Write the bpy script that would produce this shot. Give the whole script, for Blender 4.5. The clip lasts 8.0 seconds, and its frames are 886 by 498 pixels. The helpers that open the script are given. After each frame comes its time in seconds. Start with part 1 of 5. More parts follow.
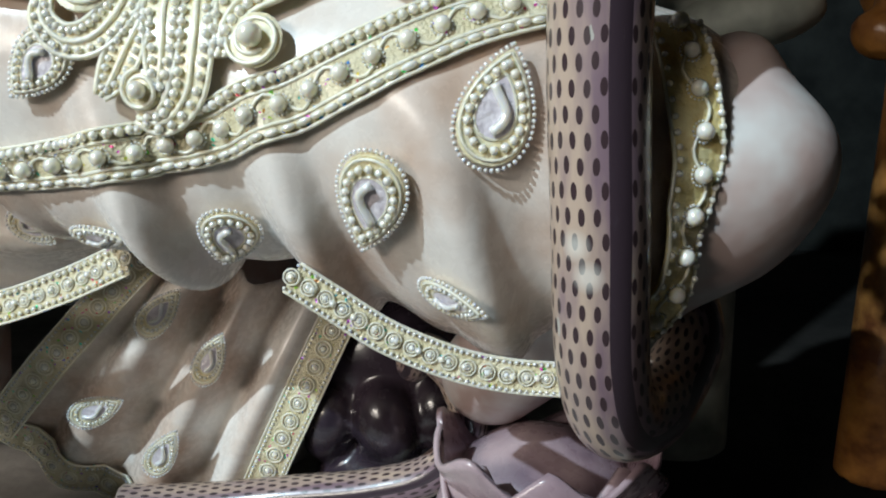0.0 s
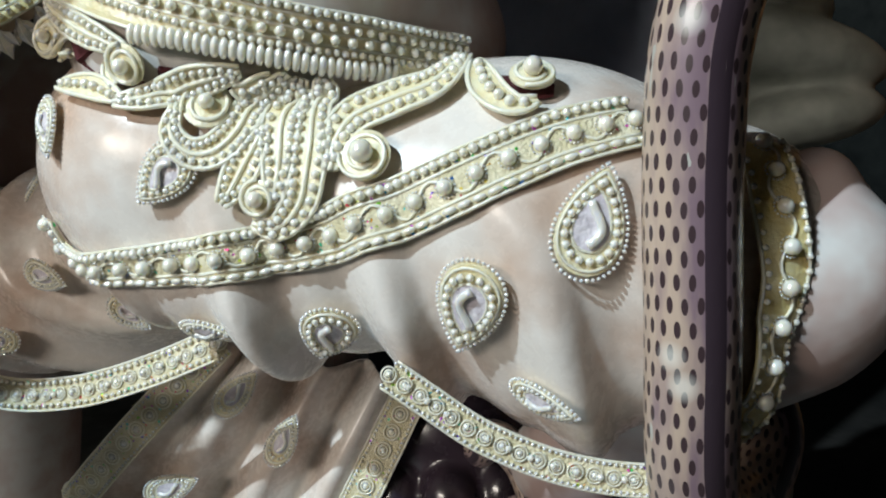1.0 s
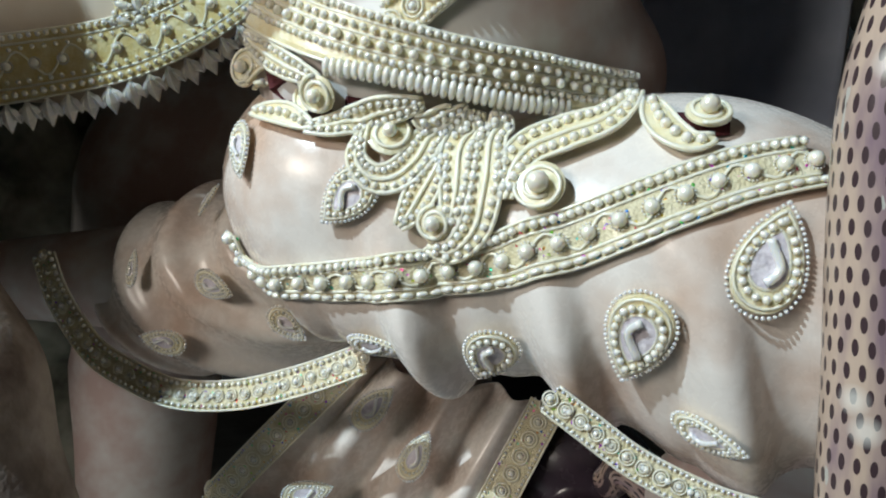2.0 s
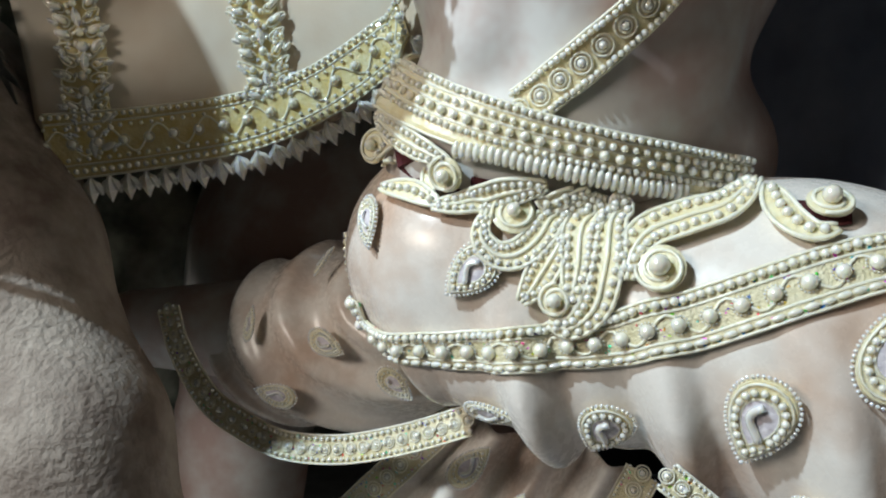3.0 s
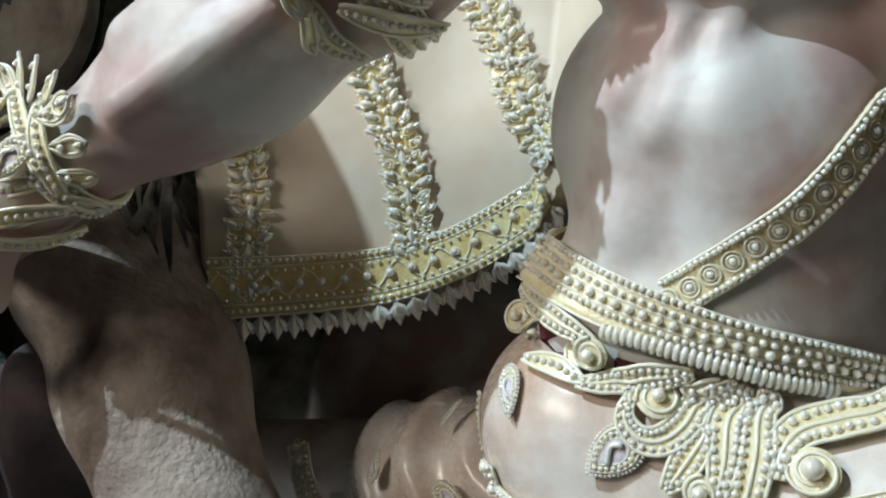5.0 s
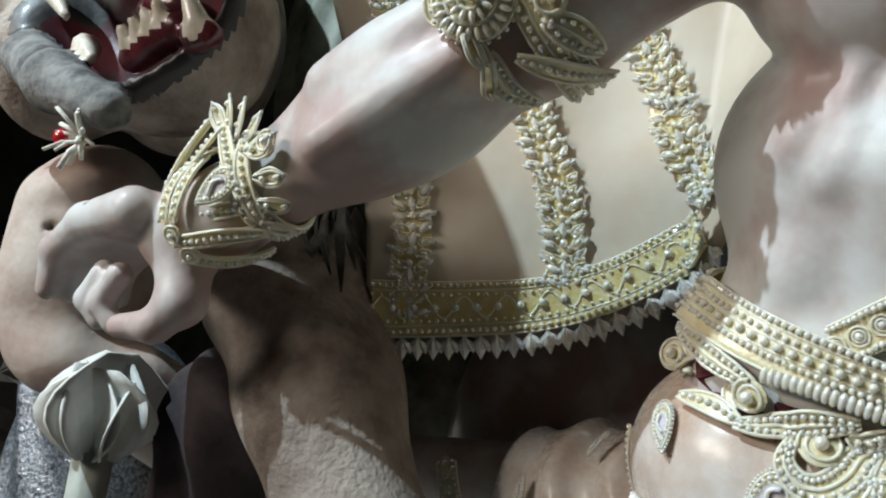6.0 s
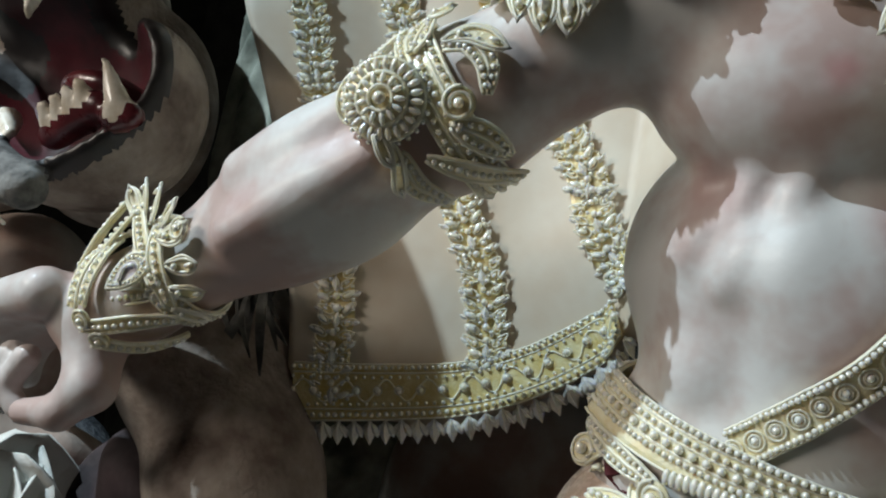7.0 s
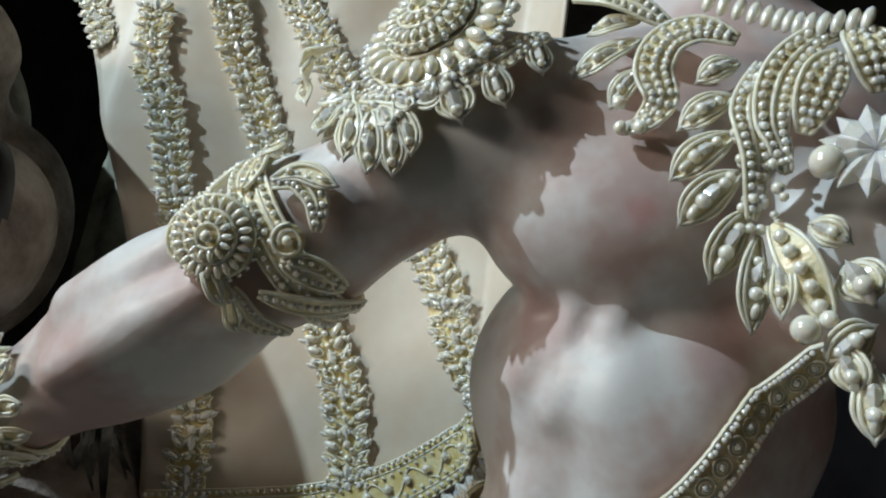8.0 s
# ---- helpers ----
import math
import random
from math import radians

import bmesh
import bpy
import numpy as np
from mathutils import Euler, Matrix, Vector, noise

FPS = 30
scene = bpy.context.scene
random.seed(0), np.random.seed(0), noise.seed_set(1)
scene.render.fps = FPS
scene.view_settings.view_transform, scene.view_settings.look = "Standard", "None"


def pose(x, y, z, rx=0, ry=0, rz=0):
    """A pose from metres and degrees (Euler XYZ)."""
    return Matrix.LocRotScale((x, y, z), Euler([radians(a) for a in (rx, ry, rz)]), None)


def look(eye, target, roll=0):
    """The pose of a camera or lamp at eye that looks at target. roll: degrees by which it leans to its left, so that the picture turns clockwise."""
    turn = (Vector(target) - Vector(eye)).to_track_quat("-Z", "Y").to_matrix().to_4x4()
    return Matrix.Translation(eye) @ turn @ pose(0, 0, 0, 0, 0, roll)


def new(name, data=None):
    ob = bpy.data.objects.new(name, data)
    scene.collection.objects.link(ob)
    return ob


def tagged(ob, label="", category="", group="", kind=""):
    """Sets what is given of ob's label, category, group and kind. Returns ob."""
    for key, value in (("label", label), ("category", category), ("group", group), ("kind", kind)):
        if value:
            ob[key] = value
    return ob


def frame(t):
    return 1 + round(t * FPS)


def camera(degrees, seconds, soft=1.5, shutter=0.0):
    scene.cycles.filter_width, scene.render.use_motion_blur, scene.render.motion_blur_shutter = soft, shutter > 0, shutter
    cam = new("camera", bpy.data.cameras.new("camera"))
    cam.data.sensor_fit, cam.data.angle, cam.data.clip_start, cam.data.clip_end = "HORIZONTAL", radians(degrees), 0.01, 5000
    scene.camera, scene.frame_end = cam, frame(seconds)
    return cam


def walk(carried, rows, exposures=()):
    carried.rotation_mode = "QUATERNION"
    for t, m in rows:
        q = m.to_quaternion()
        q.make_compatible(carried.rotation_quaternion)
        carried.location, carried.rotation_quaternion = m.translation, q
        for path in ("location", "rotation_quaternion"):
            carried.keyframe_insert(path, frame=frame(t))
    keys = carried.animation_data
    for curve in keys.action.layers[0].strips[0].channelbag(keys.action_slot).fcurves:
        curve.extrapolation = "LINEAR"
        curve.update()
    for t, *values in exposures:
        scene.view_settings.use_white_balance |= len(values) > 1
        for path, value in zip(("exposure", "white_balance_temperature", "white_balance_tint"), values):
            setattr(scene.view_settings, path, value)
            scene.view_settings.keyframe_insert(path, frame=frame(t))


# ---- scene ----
cam = camera(61.0, 8.0, soft=2.0)
PATH = [
    (0, (0.051, -0.029, 1.002), (-0.092, 1.909, 0.528), 0.2),
    (0.5, (0.029, -0.046, 1.028), (-0.132, 1.915, 0.669), 0.1),
    (1, (0.008, -0.057, 1.036), (-0.227, 1.906, 0.729), 0.6),
    (1.5, (-0.021, -0.074, 1.04), (-0.384, 1.873, 0.767), 1.2),
    (2, (-0.048, -0.089, 1.039), (-0.523, 1.838, 0.791), 2.3),
    (2.2, (-0.06, -0.099, 1.044), (-0.562, 1.822, 0.806), 2.5),
    (3.5, (-0.092, -0.139, 1.074), (-0.811, 1.726, 1.008), 4.2),
    (4, (-0.09, -0.139, 1.085), (-0.834, 1.718, 1.094), 4.9),
    (4.5, (-0.094, -0.154, 1.112), (-0.844, 1.697, 1.22), 5.1),
    (5, (-0.13, -0.187, 1.118), (-1.013, 1.603, 1.251), 7.0),
    (5.2, (-0.139, -0.2, 1.115), (-1.088, 1.556, 1.251), 8.0),
    (6.3, (-0.135, -0.249, 1.125), (-1.347, 1.334, 1.291), 10.6),
    (6.5, (-0.126, -0.244, 1.144), (-1.33, 1.339, 1.356), 10.9),
    (7, (-0.104, -0.229, 1.169), (-1.198, 1.418, 1.467), 10.8),
    (7.5, (-0.077, -0.225, 1.211), (-1.085, 1.456, 1.608), 9.4),
    (8, (-0.039, -0.212, 1.238), (-0.942, 1.496, 1.753), 8.2),
]
walk(cam, [(t, look(eye, target, roll)) for t, eye, target, roll in PATH],
     [(0, 0.0), (2, 0.0), (3.5, -0.07), (5, -0.15), (6.5, -0.26), (8, -0.52)])

# ---- world and lamps ----
world = bpy.data.worlds.new("world")
scene.world = world
world.use_nodes = True
world.node_tree.nodes["Background"].inputs[0].default_value = (0.85, 0.92, 0.98, 1)
world.node_tree.nodes["Background"].inputs[1].default_value = 0.19

LAMP_AT, LAMP_WATTS = (-2.43, -2.02, 3.88), 725.0
bulb = bpy.data.lights.new("work_lamp", "SPOT")
bulb.energy, bulb.shadow_soft_size, bulb.color = LAMP_WATTS, 0.03, (0.79, 1.0, 1.12)
bulb.spot_size, bulb.spot_blend = radians(75), 0.5
lamp_ob = new("work_lamp", bulb)
lamp_ob.matrix_world = look(LAMP_AT, (-0.35, 0.55, 1.15))

# Added warm fill light from the left; no real source stands there.
fill_area = bpy.data.lights.new("tube_lamp", "AREA")
fill_area.shape, fill_area.size, fill_area.size_y, fill_area.energy, fill_area.color = "RECTANGLE", 1.5, 0.45, 62.0, (0.98, 0.90, 0.80)
fill_lamp_ob = new("tube_lamp", fill_area)
fill_lamp_ob.matrix_world = look((-2.3, -2.1, 2.15), (-0.5, 0.7, 0.95))


# ---- node materials ----
def principled(name, colour, rough=0.5, metal=0.0, spec=0.5, coat=0.0, sheen=0.0, ior=1.45):
    m = bpy.data.materials.new(name)
    m.use_nodes = True
    b = m.node_tree.nodes["Principled BSDF"]
    b.inputs["Base Color"].default_value = (*colour, 1)
    b.inputs["Roughness"].default_value = rough
    b.inputs["Metallic"].default_value = metal
    b.inputs["Specular IOR Level"].default_value = spec
    b.inputs["Coat Weight"].default_value = coat
    b.inputs["Coat Roughness"].default_value = 0.15
    b.inputs["Sheen Weight"].default_value = sheen
    return m


def node(m, kind, **values):
    n = m.node_tree.nodes.new(kind)
    for key, value in values.items():
        if key in n.inputs:
            n.inputs[key].default_value = value
    return n


def link(m, a, out, b, into):
    m.node_tree.links.new(a.outputs[out], b.inputs[into])


def shader(m):
    return m.node_tree.nodes["Principled BSDF"]


def mottled(name, low, high, scale, rough=0.5, bump=0.0, bump_scale=60.0, metal=0.0, spec=0.5, coat=0.0, sheen=0.0, detail=4.0, lo=0.35, hi=0.65, island=0.0):
    """Two colours mixed by noise, a fine relief and an uneven gloss."""
    m = principled(name, high, rough, metal, spec, coat, sheen)
    at = node(m, "ShaderNodeTexCoord")
    big = node(m, "ShaderNodeTexNoise", Scale=scale, Detail=detail, Roughness=0.6)
    link(m, at, "Object", big, "Vector")
    ramp = node(m, "ShaderNodeValToRGB")
    ramp.color_ramp.elements[0].position, ramp.color_ramp.elements[0].color = lo, (*low, 1)
    ramp.color_ramp.elements[1].position, ramp.color_ramp.elements[1].color = hi, (*high, 1)
    link(m, big, "Fac", ramp, "Fac")
    out = ramp
    if island:
        info = node(m, "ShaderNodeObjectInfo")
        hsv = node(m, "ShaderNodeHueSaturation")
        span = node(m, "ShaderNodeMapRange")
        span.inputs["To Min"].default_value, span.inputs["To Max"].default_value = 1 - island, 1 + island * 0.5
        link(m, info, "Random", span, "Value")
        link(m, span, "Result", hsv, "Value")
        link(m, ramp, "Color", hsv, "Color")
        out = hsv
    link(m, out, "Color", shader(m), "Base Color")
    gloss = node(m, "ShaderNodeMapRange")
    gloss.inputs["To Min"].default_value, gloss.inputs["To Max"].default_value = max(0.02, rough - 0.12), min(1, rough + 0.12)
    fine = node(m, "ShaderNodeTexNoise", Scale=bump_scale, Detail=6.0)
    link(m, at, "Object", fine, "Vector")
    link(m, fine, "Fac", gloss, "Value")
    link(m, gloss, "Result", shader(m), "Roughness")
    if bump:
        b = node(m, "ShaderNodeBump", Strength=bump, Distance=0.004)
        link(m, fine, "Fac", b, "Height")
        link(m, b, "Normal", shader(m), "Normal")
    return m


SKIN = mottled("painted_clay_skin", (0.50, 0.375, 0.345), (0.66, 0.65, 0.635), 7.5, 0.48, 0.14, 45.0, coat=0.06, lo=0.40, hi=0.60)
DUSTY = mottled("dusty_clay_skin", (0.40, 0.27, 0.22), (0.62, 0.54, 0.48), 7.0, 0.7, 0.3, 70.0)


def painted_spot(m, place, radius, colour):
    """A soft round dab of paint at one place of the surface."""
    at = node(m, "ShaderNodeTexCoord")
    gap = node(m, "ShaderNodeVectorMath")
    gap.operation = "DISTANCE"
    gap.inputs[1].default_value = place
    link(m, at, "Object", gap, 0)
    fade = node(m, "ShaderNodeMapRange")
    fade.inputs["From Min"].default_value, fade.inputs["From Max"].default_value = radius * 0.3, radius
    fade.inputs["To Min"].default_value, fade.inputs["To Max"].default_value = 0.5, 0.0
    link(m, gap, "Value", fade, "Value")
    mix = node(m, "ShaderNodeMixRGB")
    m.node_tree.links.new(shader(m).inputs["Base Color"].links[0].from_socket, mix.inputs["Color1"])
    mix.inputs["Color2"].default_value = (*colour, 1)
    link(m, fade, "Result", mix, "Fac")
    link(m, mix, "Color", shader(m), "Base Color")


painted_spot(SKIN, (-0.178, 0.405, 1.457), 0.022, (0.55, 0.22, 0.22))
painted_spot(SKIN, (-0.095, 0.505, 1.165), 0.030, (0.45, 0.16, 0.13))
painted_spot(SKIN, (-0.27, 0.47, 1.37), 0.05, (0.50, 0.32, 0.31))
painted_spot(SKIN, (-0.62, 0.32, 1.36), 0.045, (0.52, 0.30, 0.30))
painted_spot(SKIN, (-0.70, 0.31, 1.29), 0.04, (0.54, 0.33, 0.32))
painted_spot(SKIN, (-0.12, 0.47, 1.36), 0.05, (0.50, 0.30, 0.30))
painted_spot(SKIN, (0.222, 0.53, 1.0), 0.05, (0.55, 0.32, 0.28))
SATIN = mottled("cream_satin", (0.52, 0.36, 0.27), (0.78, 0.73, 0.68), 6.0, 0.27, 0.05, 120.0, sheen=0.2, lo=0.34, hi=0.58)
PALE = mottled("cream_cloth", (0.58, 0.46, 0.34), (0.72, 0.67, 0.57), 4.0, 0.5, 0.05, 200.0, sheen=0.2)
FUR = mottled("rough_plaster_fur", (0.14, 0.10, 0.08), (0.42, 0.36, 0.31), 9.0, 0.85, 1.0, 110.0)
# Near-black base colours stand in for an unlit wall and floor.
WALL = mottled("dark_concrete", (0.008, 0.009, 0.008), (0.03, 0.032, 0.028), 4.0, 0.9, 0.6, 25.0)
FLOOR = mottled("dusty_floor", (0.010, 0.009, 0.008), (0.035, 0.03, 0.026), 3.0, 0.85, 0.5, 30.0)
GREY = mottled("grey_drape_cloth", (0.24, 0.27, 0.36), (0.44, 0.48, 0.58), 5.0, 0.7, 0.1, 150.0)


# ---- smooth bodies from blended volumes ----
def fuse(d, e, k):
    h = np.clip(0.5 + 0.5 * (d - e) / k, 0, 1)
    return d * (1 - h) + e * h - k * h * (1 - h)


def cone(a, b, r, s):
    """Distance to a limb from a to b whose radius goes from r to s."""
    a, b = np.array(a, np.float32), np.array(b, np.float32)

    reach = max(r, s)

    def f(p):
        ab = b - a
        h = np.clip(((p - a) @ ab) / (ab @ ab), 0, 1)
        return np.linalg.norm(p - a - h[..., None] * ab, axis=-1) - (r + (s - r) * h)
    f.low, f.high = np.minimum(a, b) - reach, np.maximum(a, b) + reach
    return f


def egg(c, r, turn=(0, 0, 0)):
    c, r = np.array(c, np.float32), np.array(r, np.float32)
    m = np.array(Euler([radians(v) for v in turn]).to_matrix(), np.float32)

    def f(p):
        q = (p - c) @ m
        k0 = np.linalg.norm(q / r, axis=-1)
        k1 = np.linalg.norm(q / (r * r), axis=-1)
        return k0 * (k0 - 1) / np.maximum(k1, 1e-6)
    f.low, f.high = c - r.max(), c + r.max()
    return f


def body_mesh(name, low, high, cell, solids, dents=(), ripple=None):
    """Closed smooth mesh of blended solids: (distance, blend) pairs; dents are cut out the same way."""
    low, high = np.array(low), np.array(high)
    n = np.ceil((high - low) / cell).astype(int) + 1
    axes = [np.float32(low[i] + cell * np.arange(n[i])) for i in range(3)]
    p = np.stack(np.meshgrid(*axes, indexing="ij"), -1)
    d = np.full(p.shape[:3], 9.0, np.float32)
    def near(f, k):
        i = np.clip(np.floor((f.low - k - 4 * cell - low) / cell), 0, n).astype(int)
        j = np.clip(np.ceil((f.high + k + 4 * cell - low) / cell) + 1, 0, n).astype(int)
        return tuple(slice(x, y) for x, y in zip(i, j))
    for f, k in solids:
        w = near(f, k)
        d[w] = fuse(d[w], f(p[w]), k)
    for f, k in dents:
        w = near(f, k)
        d[w] = -fuse(-d[w], f(p[w]), k)
    if ripple is not None:
        d = d + ripple(p[..., 0], p[..., 1], p[..., 2])
    d[0], d[-1], d[:, 0], d[:, -1], d[:, :, 0], d[:, :, -1] = 1, 1, 1, 1, 1, 1
    inside = d < 0
    total = np.zeros(tuple(n - 1) + (3,), np.float32)
    count = np.zeros(tuple(n - 1), np.int32)
    for ax in range(3):
        o1, o2 = [i for i in range(3) if i != ax]
        for s in (0, 1):
            for u in (0, 1):
                lo, hi = [slice(None)] * 3, [slice(None)] * 3
                lo[ax], hi[ax] = slice(0, -1), slice(1, None)
                for o, v in ((o1, s), (o2, u)):
                    lo[o] = hi[o] = slice(v, n[o] - 1 + v)
                a, b = d[tuple(lo)], d[tuple(hi)]
                cross = (a < 0) != (b < 0)
                t = np.where(cross, a / np.where(cross, a - b, 1), 0)
                add = np.zeros(total.shape, np.float32)
                add[..., ax] = t
                add[..., o1], add[..., o2] = s, u
                total += add * cross[..., None]
                count += cross
    used = count > 0
    ids = np.full(count.shape, -1, np.int64)
    ids[used] = np.arange(used.sum())
    cells = np.argwhere(used)
    verts = low + cell * (cells + total[used] / count[used][:, None])
    quads = []
    for ax in range(3):
        o1, o2 = (ax + 1) % 3, (ax + 2) % 3
        lo, hi = [slice(None)] * 3, [slice(None)] * 3
        lo[ax], hi[ax] = slice(0, -1), slice(1, None)
        a, b = inside[tuple(lo)], inside[tuple(hi)]
        for flag, flip in ((a & ~b, False), (~a & b, True)):
            e = np.argwhere(flag)
            e = e[(e[:, o1] > 0) & (e[:, o2] > 0) & (e[:, o1] < n[o1] - 1) & (e[:, o2] < n[o2] - 1)]
            ring = []
            for s, u in ((-1, -1), (0, -1), (0, 0), (-1, 0)):
                c = e.copy()
                c[:, o1] += s
                c[:, o2] += u
                ring.append(ids[c[:, 0], c[:, 1], c[:, 2]])
            if flip:
                ring = ring[::-1]
            quads.append(np.stack(ring, 1))
    quads = np.concatenate(quads)
    me = bpy.data.meshes.new(name)
    me.from_pydata(verts.tolist(), [], quads.tolist())
    me.polygons.foreach_set("use_smooth", [True] * len(me.polygons))
    me.update()
    return me


def thing(name, mesh, material, label, category, group="", kind=""):
    mesh.materials.append(material)
    return tagged(new(name, mesh), label, category, group, kind)


CELL = 0.006
# seated figure: trunk, reaching arm with a closed fist, bare knee
SHOULDER, ELBOW, WRIST = (-0.34, 0.44, 1.572), (-0.66, 0.385, 1.345), (-0.90, 0.345, 1.185)
fist = [(cone(WRIST, (-0.985, 0.335, 1.150), 0.052, 0.050), 0.03), (cone((-0.955, 0.335, 1.125), (-0.930, 0.325, 1.065), 0.040, 0.030), 0.025),
        (cone((-0.930, 0.325, 1.065), (-0.955, 0.31, 1.030), 0.028, 0.022), 0.015), (cone((-0.955, 0.31, 1.030), (-1.01, 0.30, 1.020), 0.021, 0.016), 0.010),
        (egg((-1.03, 0.440, 1.11), (0.085, 0.030, 0.06)), 0.02)]
for i in range(4):
    # one curled finger from the knuckle to its tip
    d_ = 0.282 + 0.030 * i
    joints = [(-1.00 - 0.004 * i, d_, 1.165 - 0.002 * i), (-1.100, d_, 1.142 - 0.003 * i), (-1.165 + 0.004 * i, d_, 1.098 - 0.004 * i), (-1.168 + 0.008 * i, d_, 1.045)]
    for (p0, p1), (r0, r1) in zip(zip(joints, joints[1:]), ((0.032, 0.027), (0.026, 0.022), (0.021, 0.016))):
        fist.append((cone(p0, p1, r0, r1), 0.010))
for x_ in (-1.042, -1.076):
    fist += [(cone((x_, 0.305, 1.082), (x_ - 0.022, 0.30, 1.042), 0.017, 0.016), 0.006), (cone((x_ - 0.022, 0.30, 1.042), (x_, 0.31, 1.018), 0.016, 0.014), 0.006)]
torso = [
    (egg((-0.215, 0.645, 1.12), (0.20, 0.125, 0.13), (0, 0, 20)), 0.05),
    (cone((-0.225, 0.645, 1.15), (-0.18, 0.60, 1.42), 0.120, 0.118), 0.06),
    (egg((-0.212, 0.625, 1.33), (0.19, 0.155, 0.17), (0, 0, 20)), 0.05),
    (cone((-0.60, 0.83, 0.86), (-0.87, 0.77, 0.845), 0.085, 0.055), 0.03),
    (egg((-0.225, 0.505, 1.480), (0.145, 0.115, 0.105), (0, 10, 12)), 0.014),
    (egg((-0.01, 0.555, 1.455), (0.13, 0.11, 0.105), (0, 0, 5)), 0.03),
    (egg((-0.15, 0.55, 1.60), (0.22, 0.12, 0.12)), 0.05),
    (cone((-0.14, 0.54, 1.60), (-0.13, 0.50, 1.75), 0.075, 0.07), 0.05),
    (cone((-0.20, 0.56, 1.585), SHOULDER, 0.11, 0.085), 0.05),
    (cone(SHOULDER, (-0.53, 0.395, 1.43), 0.078, 0.072), 0.04),
    (cone((-0.53, 0.395, 1.43), ELBOW, 0.076, 0.074), 0.04),
    (egg((-0.69, 0.375, 1.325), (0.13, 0.078, 0.085), (0, -33, 0)), 0.04),
    (cone(ELBOW, WRIST, 0.074, 0.05), 0.04),
    (cone((0.14, 0.585, 0.93), (0.200, 0.575, 0.925), 0.103, 0.080), 0.03),
    (egg((0.229, 0.57, 0.992), (0.032, 0.042, 0.036)), 0.016),
    (egg((0.238, 0.56, 0.935), (0.063, 0.072, 0.058)), 0.025),
    (cone((0.205, 0.58, 0.90), (0.05, 0.78, 0.66), 0.075, 0.06), 0.05),
    (egg((-0.282, 0.490, 1.398), (0.015, 0.022, 0.034), (0, 22, 0)), 0.024),
    (egg((-0.246, 0.470, 1.376), (0.015, 0.020, 0.038), (0, 22, 0)), 0.022),
    (egg((-0.208, 0.466, 1.372), (0.014, 0.018, 0.030), (0, 22, 0)), 0.022),
    (egg((-0.290, 0.486, 1.335), (0.016, 0.020, 0.034), (0, 22, 0)), 0.026),
    (egg((-0.250, 0.473, 1.310), (0.017, 0.018, 0.036), (0, 22, 0)), 0.024),
    (egg((-0.205, 0.470, 1.315), (0.016, 0.016, 0.030), (0, 22, 0)), 0.024),
    (egg((-0.165, 0.495, 1.290), (0.060, 0.030, 0.065), (0, 0, 20)), 0.05),
    (egg((-0.150, 0.545, 1.205), (0.070, 0.030, 0.06), (0, 0, 25)), 0.05),
    (egg((-0.285, 0.525, 1.215), (0.030, 0.025, 0.045), (0, 20, 0)), 0.025),
    (cone((-0.585, 0.322, 1.412), (-0.74, 0.315, 1.335), 0.026, 0.020), 0.022),
    (cone((-0.575, 0.322, 1.352), (-0.72, 0.306, 1.262), 0.024, 0.024), 0.022),
]
figure = thing("seated_statue", body_mesh("seated_statue", (-1.2, 0.18, 0.55), (0.38, 0.86, 1.78), CELL, torso + fist), SKIN,
               "pale pink painted clay statue of a seated muscular figure reaching out", "statue")


def thigh_folds(x, y, z):
    low = np.clip((1.01 - z) / 0.12, 0, 1) * np.clip((x + 0.42) / 0.2, 0, 1)
    wave = np.cos((x - 0.02 + 0.28 * (z - 0.9)) * 52.0)
    return -0.016 * low * (0.7 * wave + 0.5 * np.abs(wave) - 0.2 + 0.2 * np.cos(x * 97.0 + z * 30 + 1.0))


garment = [
    (egg((-0.318, 0.64, 1.012), (0.135, 0.125, 0.118)), 0.04),
    (cone((-0.30, 0.625, 0.985), (0.02, 0.62, 0.955), 0.118, 0.135), 0.05),
    (cone((0.0, 0.62, 0.945), (0.145, 0.60, 0.925), 0.142, 0.125), 0.05),
    (egg((-0.235, 0.60, 0.905), (0.125, 0.095, 0.068), (0, 14, 0)), 0.04),
    (egg((0.05, 0.60, 0.86), (0.115, 0.10, 0.088), (0, 8, 0)), 0.04),
]
drape = thing("draped_loincloth", body_mesh("draped_loincloth", (-0.5, 0.4, 0.7), (0.32, 0.85, 1.2), 0.005, garment, ripple=thigh_folds), SATIN,
              "cream satin loincloth draped in soft folds over the raised thigh", "garment")

far_thigh = [(egg((-0.535, 0.82, 0.862), (0.212, 0.135, 0.127), (0, -8, 0)), 0.04), (cone((-0.36, 0.74, 0.93), (-0.56, 0.82, 0.86), 0.09, 0.105), 0.04)]


def leg_folds(x, y, z):
    """Folds that ring the hip, one wider than the other."""
    r = np.sqrt((x + 0.42) ** 2 + (1.25 * (z - 0.955)) ** 2)
    wave = np.cos(r * 72.0 + 0.4)
    return -0.0085 * (wave + 0.35 * np.abs(wave)) - 0.002 * np.cos(x * 40 + z * 20)


far_drape = thing("draped_legging", body_mesh("draped_legging", (-0.80, 0.6, 0.66), (-0.2, 1.02, 1.06), 0.006, far_thigh, ripple=leg_folds), SATIN,
                  "glossy cream satin cloth wrapped round the folded far thigh", "garment")

